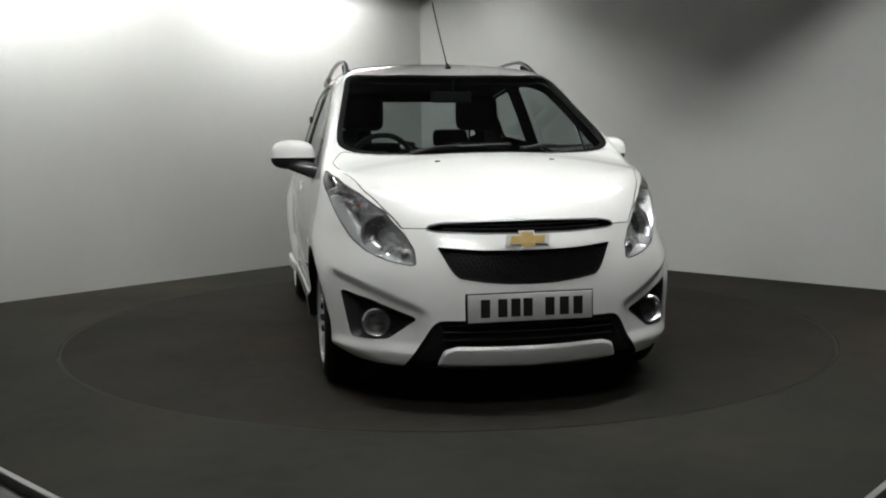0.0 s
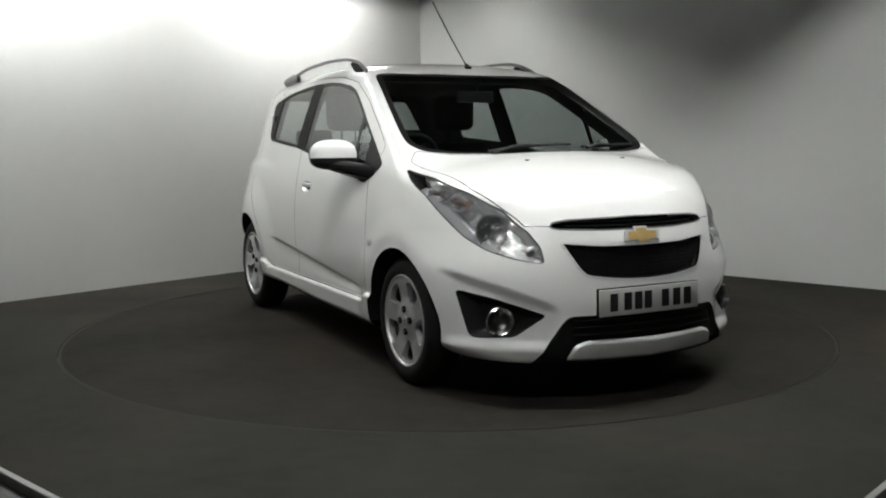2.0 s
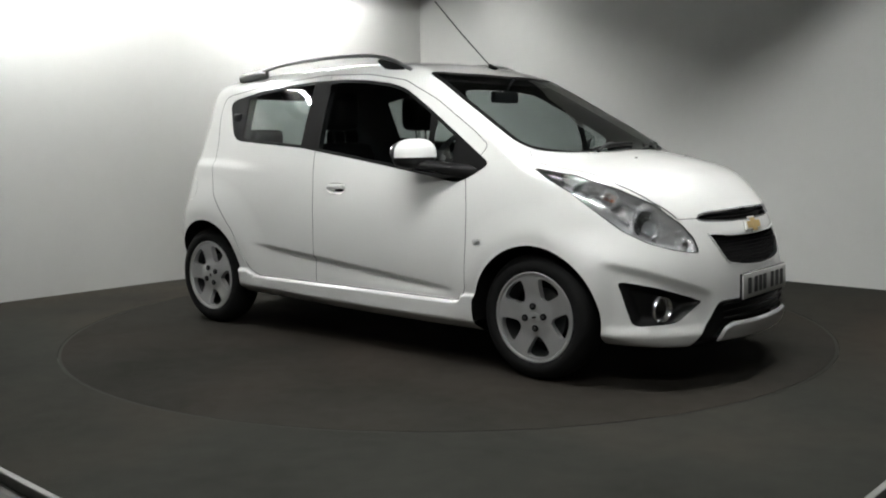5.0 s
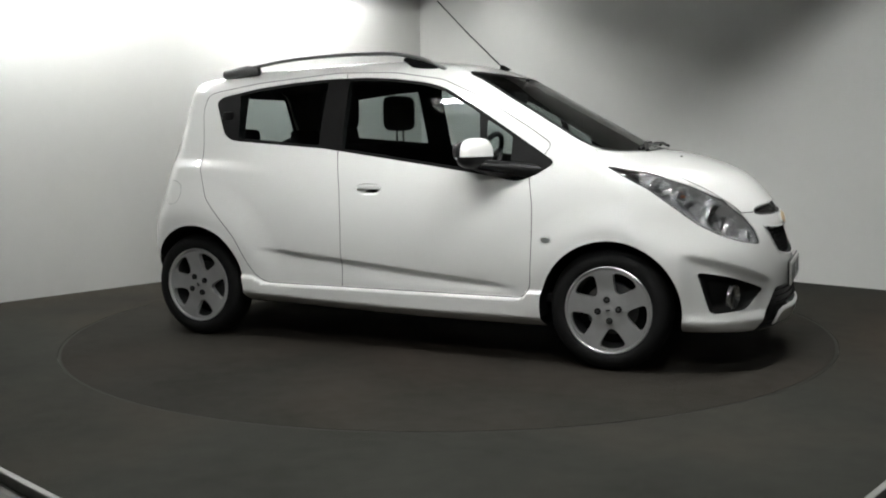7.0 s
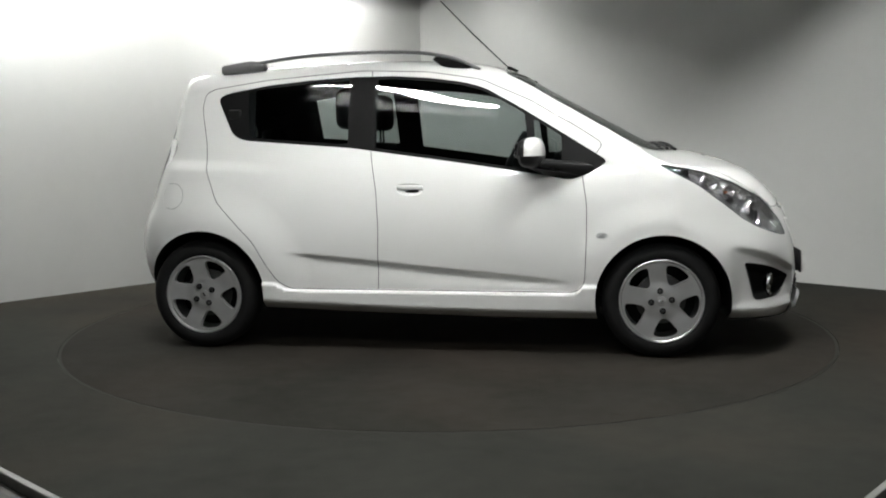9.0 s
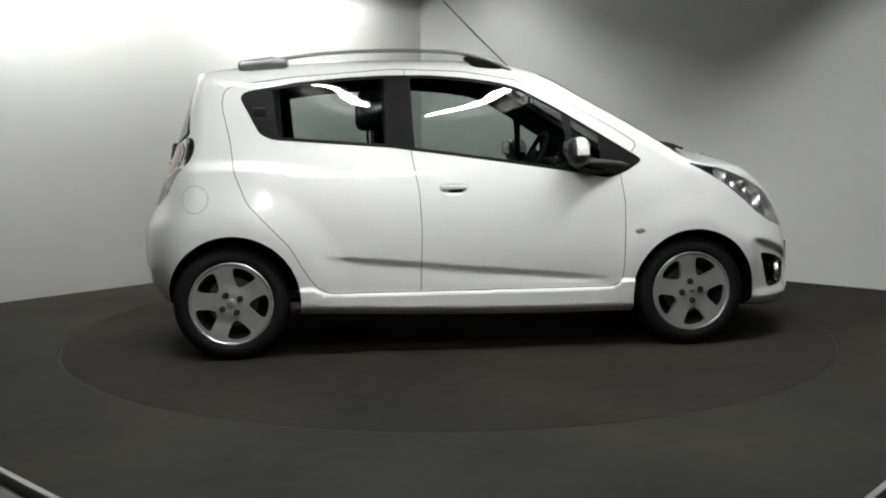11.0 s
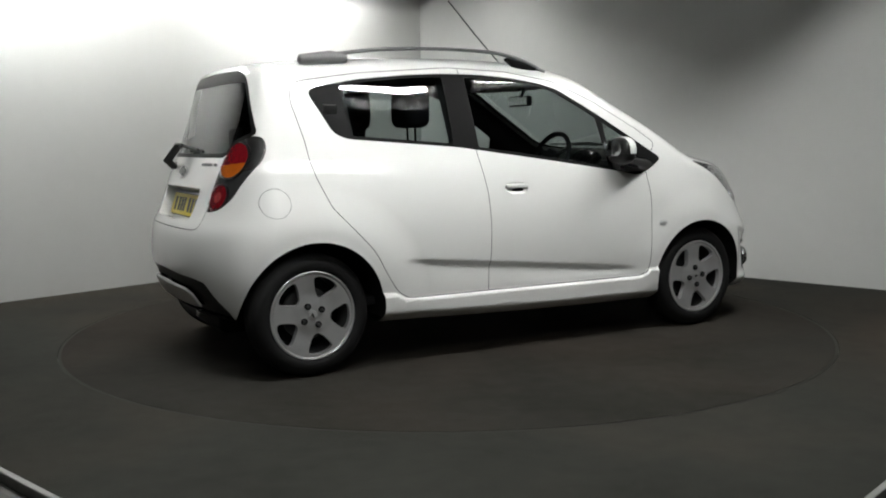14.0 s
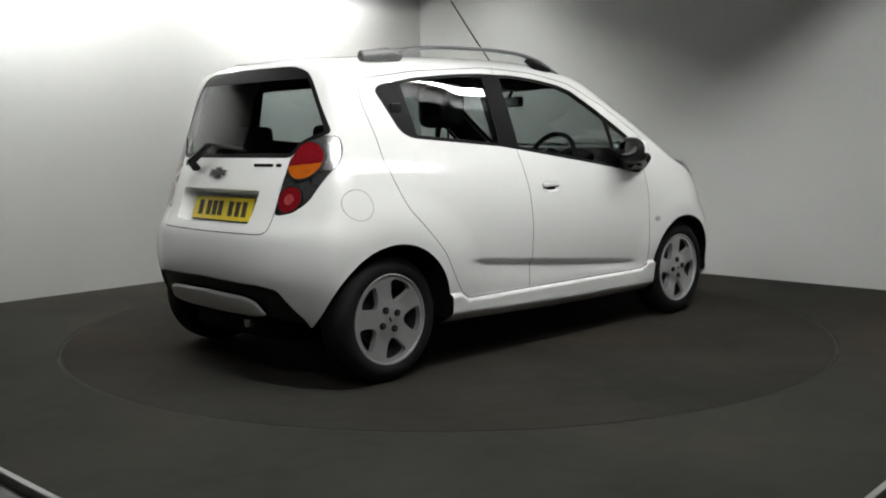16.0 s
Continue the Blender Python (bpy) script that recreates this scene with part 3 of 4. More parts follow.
        # door grip
        p = on_side(-0.062, 0.846, s)
        bm = box(bmesh.new(), -0.132, 0.002, p[1] - s * 0.002 - 0.009, p[1] - s * 0.002 + 0.009, 0.843, 0.865, 0.008)
        part("door_handle", bm, WHITE, fd)
        # a flat black ellipsoid stands in for the shade in the recess
        bm = bmesh.new()
        bmesh.ops.create_uvsphere(bm, u_segments=20, v_segments=10, radius=1.0, matrix=Matrix.Translation((-0.048, p[1] - s * 0.014, 0.830)) @ Matrix.Diagonal((0.046, 0.006, 0.012, 1)))
        part("grip_shade", bm, BLACK, fd, "black blob standing in for the shade under the handle")
        q = on_side(-1.03, 1.235, s)
        bm = box(bmesh.new(), -1.062, -0.995, q[1] - 0.010, q[1] + 0.010, 1.215, 1.262, 0.008)
        part("hidden_handle", bm, BLACK, rd, "black handle hidden in the window corner")
    # front lamps: cover, deep bowl and inner units
    for s in (-1, 1):
        lamp = k.put("headlamp", head, CLEAR, car, "clear swept-back headlamp", s, -0.001)
        inner = ringed(k, head, "side", HEADLAMP, (0.006, 0.02), 0.015)
        q = np.array(k.p)
        dark, bowl = k.cut(inner, q[:, 0] - 1.322 + 0.25 * (q[:, 2] - 0.9))
        q = np.array(k.p)
        across = q[:, 2] - 0.962 + 0.56 * (q[:, 0] - 1.165)
        wave = 0.030 + 0.022 * np.sin((q[:, 0] - 1.33) * 15.0)
        mask, bowl = k.cut(bowl, np.maximum(across - wave, q[:, 0] - 1.705))
        k.put("lamp_bezel", mask, BEZEL, lamp, "smoked bezel round the projector", s, sunk(k, "side", HEADLAMP, 0.050, 0.03, 0.015))
        k.put("reflector", bowl, BOWL, lamp, "bright silvered bowl", s, sunk(k, "side", HEADLAMP, 0.055, 0.03, 0.015))
        k.put("lamp_corner", dark, GLOSSB, lamp, "black lamp tip", s, sunk(k, "side", HEADLAMP, 0.02, 0.02, 0.015))
        y0 = 0.592 * s
        n = normals_of(np.array([on_nose(y0, 0.722)]))[0]
        base = Vector(on_nose(y0, 0.722)) - Vector(n) * 0.036
        face = Matrix.Translation(base) @ Vector((n[0], n[1] * 0.6, n[2] * 0.4)).to_track_quat("Z", "Y").to_matrix().to_4x4()
        part("projector_ring", lathe([(0.072, -0.03), (0.076, 0.010), (0.071, 0.018), (0.066, 0.010), (0.056, -0.012)], 40, face), CHROME, lamp)
        part("projector_bowl", lathe([(0.068, 0.008), (0.048, -0.012), (0.030, -0.02), (0.0, -0.022)], 40, face), DARKC, lamp, "grey lamp bowl")
        part("projector_lens", lathe([(0.030, -0.018), (0.026, 0.0), (0.014, 0.010), (0.0, 0.013)], 32, face), CLEAR, lamp, "domed glass lens")
        for x, z, size, name in ((1.415, 0.872, 0.047, "high_beam_cup"), (1.520, 0.835, 0.040, "indicator_cup")):
            q = on_side(x, z, s)
            nn = Vector(normals_of(np.array([q]))[0])
            aim = Vector((nn.x + 0.35, nn.y, nn.z * 0.5)).to_track_quat("Z", "Y").to_matrix().to_4x4()
            cup = Matrix.Translation(Vector(q) - nn * 0.030) @ aim @ Matrix.Diagonal((1.35, 0.85, 1.0, 1.0))
            host = part(name, lathe([(size, 0.010), (size * 0.93, 0.014), (size * 0.86, 0.006), (size * 0.55, -0.016), (size * 0.22, -0.026), (0.0, -0.027)], 32, cup), MIRRORED, lamp, "bright silvered cup")
            bulb = Matrix.Translation(Vector(q) - nn * 0.046) @ aim
            part("bulb", lathe([(0.005, 0.0), (0.006, 0.010), (0.004, 0.016), (0.0, 0.018)], 16, bulb), AMBER if name == "indicator_cup" else DARKC, host)
        tip = ringed(k, [f for f in bowl if all(k.p[i][0] > 1.70 for i in f)], "side", HEADLAMP, (0.012,), 0.015)
        if tip:
            k.put("inner_reflector", tip, BOWL, lamp, "silvered inner corner", s, sunk(k, "side", HEADLAMP, 0.030, 0.02, 0.015))
        c = Vector(on_nose(0.472 * s, 0.632)) - Vector((0.025, 0, 0))
        bm = bmesh.new()
        bmesh.ops.create_uvsphere(bm, u_segments=20, v_segments=12, radius=1.0, matrix=Matrix.Translation(c) @ Matrix.Diagonal((0.016, 0.026, 0.028, 1)))
        part("side_light", bm, CHROME, lamp)
    # rear lamps
    big, tail2 = k.cut(tail, np.hypot(-np.array(k.p)[:, 1] - 0.540, np.array(k.p)[:, 2] - 1.008) - 0.081)
    small, tail2 = k.cut(tail2, np.hypot(-np.array(k.p)[:, 1] - 0.516, np.array(k.p)[:, 2] - 0.838) - 0.056)
    a = np.array(k.p)
    upper, lower = k.cut(big, -(a[:, 2] - 0.990 - 0.10 * (-a[:, 1] - 0.54)))
    rim1, tail2 = k.cut(tail2, np.hypot(-np.array(k.p)[:, 1] - 0.540, np.array(k.p)[:, 2] - 1.008) - 0.089)
    rim2, tail2 = k.cut(tail2, np.hypot(-np.array(k.p)[:, 1] - 0.516, np.array(k.p)[:, 2] - 0.838) - 0.063)
    core, small = k.cut(small, np.hypot(-np.array(k.p)[:, 1] - 0.516, np.array(k.p)[:, 2] - 0.838) - 0.024)
    a = np.array(k.p)
    bright, tail2 = k.cut(tail2, np.maximum(0.48 + a[:, 1], 0.965 - a[:, 2]))
    for s in (-1, 1):
        lamp = k.put("tail_lamp", tail2, SMOKED, car, "smoked tail lamp with red and amber lenses", s, -0.004)
        k.put("brake_lens", upper, RED, lamp, "red lens", s, 0.001)
        k.put("indicator_lens", lower, AMBER, lamp, "amber lens", s, 0.001)
        k.put("reversing_lens", small, RED, lamp, "red lens", s, 0.001)
        k.put("clear_corner", bright, MIRRORED, lamp, "silvered clear corner", s, -0.002)
        k.put("lens_bezel", rim1, CHROME, lamp, "chrome ring", s, 0.003)
        k.put("lens_bezel", rim2, CHROME, lamp, "chrome ring", s, 0.003)
        k.put("fog_lens", core, PINK, lamp, "pale red inner lens", s, 0.002)
        k.put("lamp_cover", tail2, CLEAR, lamp, "clear outer cover", s, 0.002)
    # nose openings
    slot_rim, slot = k.cut(slot, -0.005 - k.area("front", SLOT, 0.012))
    slot = ringed(k, slot, "front", SLOT, (0.007, 0.011), 0.012)
    upper_grille = k.put("upper_grille", slot, GLOSSB, car, "black slot under the bonnet edge", 0, sunk(k, "front", SLOT, 0.035, 0.010, 0.012))
    k.put("slot_frame", slot_rim, BEZEL, upper_grille, "thin grey slot frame", 0, 0.002)
    rim, grille = k.cut(grille, -0.008 - k.area("front", GRILLE, 0.02))
    grille = ringed(k, grille, "front", GRILLE, (0.011, 0.017), 0.02)
    grille_ob = k.put("grille", grille, BLACK, car, "black honeycomb grille", 0, sunk(k, "front", GRILLE, 0.03, 0.018, 0.02))
    k.put("grille_frame", rim, SILVER, grille_ob, "thin bright silver frame", 0, 0.003)
    skid, intake = k.panel(intake, "front", SKID, 0.008)
    intake = ringed(k, intake, "front", INTAKE, (0.004, 0.014), 0.02)
    k.put("lower_intake", intake, BLACK, car, "black lower intake", 0, sunk(k, "front", INTAKE, 0.022, 0.014, 0.02))
    skid = ringed(k, skid, "front", SKID, (0.004, 0.012), 0.008)
    k.put("skid_strip", skid, SILVER, car, "silver bumper strip", 0, sunk(k, "front", SKID, -0.012, 0.012, 0.008))
    fog = ringed(k, fog, "front", FOGBAY, (0.004, 0.02), 0.02)
    for s in (-1, 1):
        bay = k.put("fog_lamp_bay", fog, BLACK, car, "black recessed fog lamp bay", s, sunk(k, "front", FOGBAY, 0.05, 0.03, 0.02))
        c = Vector(on_nose(0.590 * s, 0.358)) + Vector((-0.026, 0, 0))
        face = Matrix.Translation(c) @ Vector((1, 0.25 * s, 0)).to_track_quat("Z", "Y").to_matrix().to_4x4()
        part("fog_lamp_ring", lathe([(0.058, 0.0), (0.060, 0.012), (0.055, 0.019), (0.047, 0.010), (0.042, -0.004)], 40, face), CHROME, bay, "chrome ring")
        part("fog_lamp_bowl", lathe([(0.044, -0.002), (0.030, -0.016), (0.0, -0.024)], 40, face), SMOKE, bay)
        part("fog_lamp_glass", lathe([(0.044, 0.008), (0.025, 0.014), (0.0, 0.016)], 40, face), CLEAR, bay)
    strip, diffuser = k.panel(diffuser, "rear", REAR_SKID, 0.02)
    strip = ringed(k, strip, "rear", REAR_SKID, (0.004, 0.012), 0.02)
    diffuser = ringed(k, diffuser, "rear", DIFFUSER, (0.004, 0.014), 0.02)
    k.put("rear_diffuser", diffuser, BLACK, car, "black rear bumper insert", 0, sunk(k, "rear", DIFFUSER, 0.015, 0.014, 0.02))
    k.put("rear_skid_strip", strip, SILVER, car, "silver rear bumper strip", 0, sunk(k, "rear", REAR_SKID, -0.008, 0.012, 0.02))
    # dark lining inside the shell
    g = shell_grid(150, 100, 0.032)
    q = Skin(g)
    lining = q.f
    for view, poly, grow in (("side", DLO, 0.012), ("top", SCREEN, 0.02), ("rear", BACKLIGHT, 0.015)):
        _, lining = q.cut(lining, q.area(view, poly, 0.03) + grow)
    lining, _ = q.cut(lining, np.maximum(np.array(q.p)[:, 0] - 1.13, np.minimum(-1.40 - np.array(q.p)[:, 0], 0.97 - np.array(q.p)[:, 2])))
    for c in (ARCH_F, ARCH_R):
        _, lining = q.cut(lining, ring_area(q, *c, ARCH + 0.02))
    q.put("cabin_lining", lining, CABIN, car, "dark cabin lining", 0, 0.0)
    r = Skin(g)
    s = np.maximum(r.area("side", DLO, 0.03) - 0.01, r.area("side", [(-0.43, 1.6), (-0.40, 0.9), (-0.25, 0.9), (-0.27, 1.6)], 0.01))
    post, _ = r.cut(r.f, s)
    s = np.maximum(r.area("side", DLO, 0.03) - 0.01, r.area("side", [(-1.3, 1.6), (-1.3, 0.9), (-0.90, 0.9), (-0.95, 1.6)], 0.01))
    post2, _ = r.cut(r.f, s)
    for s in (-1, 1):
        r.put("cabin_post", post, CABIN, car, "dark inner pillar", s, 0.0)
        r.put("cabin_post", post2, CABIN, car, "dark inner rear pillar", s, 0.0)


def sweep(bm, path, w, h, n=10, taper=None):
    """A rounded bar along a path of points, w wide across and h high."""
    path = [Vector(p) for p in path]
    rows = []
    for i, p in enumerate(path):
        d = (path[min(i + 1, len(path) - 1)] - path[max(i - 1, 0)]).normalized()
        side = d.cross(Vector((0, 0, 1)))
        side = side.normalized() if side.length > 1e-4 else Vector((0, 1, 0))
        up = side.cross(d)
        k = taper[i] if taper else 1.0
        rows.append([bm.verts.new(p + side * w / 2 * k * math.cos(a) + up * h / 2 * k * math.sin(a)) for a in (j * math.tau / n for j in range(n))])
    for a, b in zip(rows, rows[1:]):
        for j in range(n):
            bm.faces.new((a[j], a[(j + 1) % n], b[(j + 1) % n], b[j]))
    bm.faces.new(list(reversed(rows[0])))
    bm.faces.new(rows[-1])
    bmesh.ops.recalc_face_normals(bm, faces=bm.faces)
    return bm


def smooth_path(pts, n=8):
    """A soft line through a few points."""
    pts = np.array(pts, float)
    t = np.concatenate([[0], np.cumsum(np.linalg.norm(np.diff(pts, axis=0), axis=1))])
    q = np.linspace(0, t[-1], (len(pts) - 1) * n + 1)
    return np.stack([curve(t, pts[:, c], q) for c in range(3)], 1).tolist()


def hull(bm, blobs, n=14):
    """The skin stretched over a few ellipsoids (centre, radii)."""
    vs = []
    for c, r in blobs:
        g = bmesh.ops.create_uvsphere(bm, u_segments=n * 2, v_segments=n, radius=1.0, matrix=Matrix.Translation(c) @ Matrix.Diagonal((*r, 1)))
        vs += g["verts"]
    h = bmesh.ops.convex_hull(bm, input=vs)
    bmesh.ops.delete(bm, geom=list({*h["geom_interior"], *h["geom_unused"]}), context="VERTS")
    bmesh.ops.recalc_face_normals(bm, faces=bm.faces)
    return bm


def cushion(bm, x0, x1, y0, y1, z0, z1, r, m=None):
    box(bm, x0, x1, y0, y1, z0, z1)
    bmesh.ops.bevel(bm, geom=bm.edges[:], offset=r, segments=4, affect="EDGES", profile=0.6)
    if m:
        bmesh.ops.transform(bm, matrix=m, verts=bm.verts)
    return bm


# ---- wheels ----
def wheel_parts():
    """A wheel at its hub's outer face, the axle along -y, that is, the face looks to -y."""
    w = new("wheel")
    w.parent = car
    face = Matrix.Rotation(radians(90), 4, "X")
    part("tyre", lathe([(0.204, -0.020), (0.206, -0.004), (0.214, 0.003), (0.232, 0.007), (0.252, 0.005), (0.270, -0.006), (0.282, -0.020), (0.2885, -0.040),
                        (0.290, -0.060), (0.290, -0.115), (0.286, -0.140), (0.272, -0.158), (0.23, -0.165), (0.19, -0.160)], 72, face), RUBBER, w, "black rubber tyre")
    part("rim_barrel", lathe([(0.2085, -0.006), (0.2075, 0.001), (0.203, 0.003), (0.197, 0.000), (0.193, -0.012), (0.190, -0.022)], 72, face), ALLOY, w, "bright silver rim edge")
    # five broad spokes: a dished plate with five openings
    bm = bmesh.new()
    nr, na = 26, 180
    rows = [[bm.verts.new((r * math.cos(a), r * math.sin(a), 0)) for a in (j * math.tau / na for j in range(na))] for r in (0.02 + 0.174 * i / (nr - 1) for i in range(nr))]
    quads = [(rows[i][j], rows[i][(j + 1) % na], rows[i + 1][(j + 1) % na], rows[i + 1][j]) for i in range(nr - 1) for j in range(na)]
    bm.verts.ensure_lookup_table()
    bm.verts.index_update()
    s = Skin()
    s.p = [tuple(v.co) for v in bm.verts]
    s.f = [tuple(v.index for v in q) for q in quads]
    bm.free()
    keep = s.f
    for i in range(5):
        a = radians(90 + 36 + 72 * i)
        c, n = math.cos(a), math.sin(a)
        shape = [(0.086, -0.011), (0.086, 0.011), (0.118, 0.035), (0.154, 0.059), (0.168, 0.062), (0.182, 0.036), (0.186, 0.0), (0.182, -0.036), (0.168, -0.062), (0.154, -0.059), (0.118, -0.035)]
        poly = rounded([(x * c - y * n, x * n + y * c) for x, y in shape], 0.012)
        _, keep = s.cut(keep, outline_distance(poly, np.array(s.p)[:, :2]))
    used = sorted({i for f in keep for i in f})
    at = {}
    bm = bmesh.new()
    for i in used:
        x, y, _ = s.p[i]
        r = math.hypot(x, y)
        at[i] = bm.verts.new((x, y, -0.006 - 0.010 * math.exp(-((r - 0.10) / 0.05) ** 2) - 0.006 * max(0, (0.05 - r) / 0.05)))
    for f in keep:
        bm.faces.new([at[i] for i in f])
    bmesh.ops.remove_doubles(bm, verts=bm.verts, dist=0.0003)
    bmesh.ops.recalc_face_normals(bm, faces=bm.faces)
    bmesh.ops.solidify(bm, geom=bm.faces[:], thickness=0.03)
    lift = -0.004 - max(v.co.z for v in bm.verts)
    bmesh.ops.transform(bm, matrix=face @ Matrix.Translation((0, 0, lift)), verts=bm.verts)
    part("spokes", bm, ALLOY, w, "silver five-spoke alloy", 35)
    part("hub_cap", lathe([(0.026, -0.016), (0.025, -0.006), (0.021, -0.004), (0.0, -0.003)], 32, face), ALLOY, w)
    part("cap_emblem", box(bmesh.new(), -0.011, 0.011, 0.0005, 0.0045, -0.004, 0.004, 0.001), SMOKE, w)
    for i in range(4):
        a = radians(90 * i)
        m = face @ Matrix.Translation((0.050 * math.cos(a), 0.050 * math.sin(a), 0))
        pocket = part("nut_pocket", lathe([(0.0155, -0.02), (0.0155, 0.0), (0.0135, 0.001), (0.0125, -0.001), (0.0, -0.001)], 20, m), CABIN, w, "dark nut pocket")
        part("wheel_nut", lathe([(0.0085, -0.01), (0.0085, 0.003), (0.006, 0.0045), (0.0, 0.0045)], 6, m), DISCM, pocket, "steel wheel nut")
    part("brake_disc", lathe([(0.0, -0.07), (0.06, -0.068), (0.065, -0.075), (0.125, -0.075), (0.125, -0.095), (0.0, -0.095)], 48, face), DISCM, w, "bare steel brake disc")
    part("rim_well", lathe([(0.190, -0.020), (0.184, -0.04), (0.178, -0.08), (0.178, -0.13)], 72, face), DISCM, w, "dull inner rim")
    part("wheel_back", lathe([(0.178, -0.13), (0.0, -0.13)], 48, face), CABIN, w)
    return w


def wheels():
    w = wheel_parts()
    w.matrix_basis = pose(AXF, -0.772, HUB, 0, -8, 0)
    copy_thing(w, pose(AXR, -0.772, HUB, 0, 60, 0))
    copy_thing(w, pose(AXF, 0.772, HUB, 0, 30, 180))
    copy_thing(w, pose(AXR, 0.772, HUB, 0, 12, 180))
    for c in (ARCH_F, ARCH_R):
        for s in (-1, 1):
            bm = bmesh.new()
            outer, inner = [], []
            n = 56
            for i in range(n + 1):
                a = radians(-8 + 196 * i / n)
                x, z = c[0] + ARCH * math.cos(a), c[1] + ARCH * math.sin(a)
                y = on_side(x, max(z, 0.215), s)[1]
                outer.append(bm.verts.new((x, y, z)))
                inner.append(bm.verts.new((x, s * 0.42, z)))
            hub = bm.verts.new((c[0], s * 0.42, c[1]))
            for i in range(n):
                bm.faces.new((outer[i], outer[i + 1], inner[i + 1], inner[i]))
                bm.faces.new((inner[i], inner[i + 1], hub))
            part("wheel_arch_liner", bm, SATINB, car, "black wheel arch liner")


# ---- outside fittings ----
def rounded_shell(centre, radii, power, low, high, n=40, m=14):
    """A boxy ellipsoid between two latitudes (degrees), closed at its flat end."""
    bm = bmesh.new()
    rows = []
    for k in range(m + 1):
        v = radians(low + (high - low) * k / m)
        cv, sv = abs(math.cos(v)) ** (2 / power), math.copysign(abs(math.sin(v)) ** (2 / power), math.sin(v))
        rows.append([bm.verts.new((centre[0] + radii[0] * cv * math.copysign(abs(math.cos(u)) ** (2 / power), math.cos(u)) + 0.20 * (centre[1] > 0 and -1 or 1) * radii[1] * cv * math.sin(u),
                                   centre[1] + radii[1] * cv * math.copysign(abs(math.sin(u)) ** (2 / power), math.sin(u)), centre[2] + radii[2] * sv)) for u in (i * math.tau / n for i in range(n))])
    for a, b in zip(rows, rows[1:]):
        for i in range(n):
            bm.faces.new((a[i], a[(i + 1) % n], b[(i + 1) % n], b[i]))
    bm.faces.new(rows[0] if low > -1 else rows[-1])
    bmesh.ops.remove_doubles(bm, verts=bm.verts, dist=0.0003)
    bmesh.ops.recalc_face_normals(bm, faces=bm.faces)
    return bm


def mirrors():
    for s in (-1, 1):
        m = new("door_mirror")
        m.parent = car
        part("mirror_cap", rounded_shell((0.562, s * 0.852, 1.010), (0.050, 0.112, 0.090), 2.7, 0, 90), WHITE, m, "white upper shell", 50)
        part("mirror_base", rounded_shell((0.555, s * 0.852, 1.0095), (0.054, 0.111, 0.058), 2.6, -90, 0), BLACK, m, "black lower shell", 50)
        part("mirror_rim", rounded_shell((0.540, s * 0.852, 1.010), (0.046, 0.110, 0.086), 2.7, 0, 90), BLACK, m, "black rear rim", 50)
        bm = hull(bmesh.new(), [((0.57, s * 0.83, 0.970), (0.042, 0.06, 0.030)), ((0.66, s * 0.762, 0.946), (0.09, 0.020, 0.040)), ((0.79, s * 0.752, 0.940), (0.07, 0.012, 0.034))])
        part("mirror_foot", bm, BLACK, m, "black arm to the door")
        bm = hull(bmesh.new(), [((0.478, s * 0.897, 1.038), (0.006, 0.045, 0.040)), ((0.500, s * 0.812, 1.038), (0.006, 0.050, 0.044))], 8)
        part("mirror_glass", bm, CHROME, m, "silvered mirror glass")


def roof_rails():
    for s in (-1, 1):
        r = new("roof_rail")
        r.parent = car
        y = s * 0.525
        bar = smooth_path([(-0.99, y, 1.502), (-0.75, y, 1.536), (-0.5, y, 1.551), (-0.2, y, 1.553), (0.0, y, 1.541), (0.14, y, 1.510), (0.27, y * 1.02, 1.452)])
        part("rail_bar", sweep(bmesh.new(), bar, 0.026, 0.020, 12), RAILG, r, "grey satin rail bar")
        bm = hull(bmesh.new(), [((-1.125, y, 1.478), (0.014, 0.022, 0.026)), ((-0.97, y, 1.494), (0.025, 0.022, 0.032)), ((-0.90, y, 1.490), (0.02, 0.018, 0.024))], 8)
        part("rail_foot", bm, RAILG, r, "grey rear rail foot")
        bm = hull(bmesh.new(), [((0.04, y, 1.512), (0.02, 0.014, 0.012)), ((0.20, y, 1.468), (0.05, 0.018, 0.014)), ((0.13, y, 1.455), (0.03, 0.016, 0.014))], 8)
        part("rail_foot", bm, SATINB, r, "dark front rail foot")


def aerial():
    a = new("aerial")
    a.parent = car
    z = on_top(0.385, 0.0)[2]
    bm = hull(bmesh.new(), [((0.395, 0.0, z), (0.035, 0.018, 0.008)), ((0.375, 0.0, z + 0.018), (0.012, 0.010, 0.010))], 8)
    part("aerial_base", bm, BLACK, a)
    part("aerial_rod", sweep(bmesh.new(), [(0.375, 0.0, z + 0.015), (0.17, 0.0, 1.69), (-0.02, 0.0, 1.885)], 0.007, 0.007, 8), BLACK, a, "thin black aerial rod")


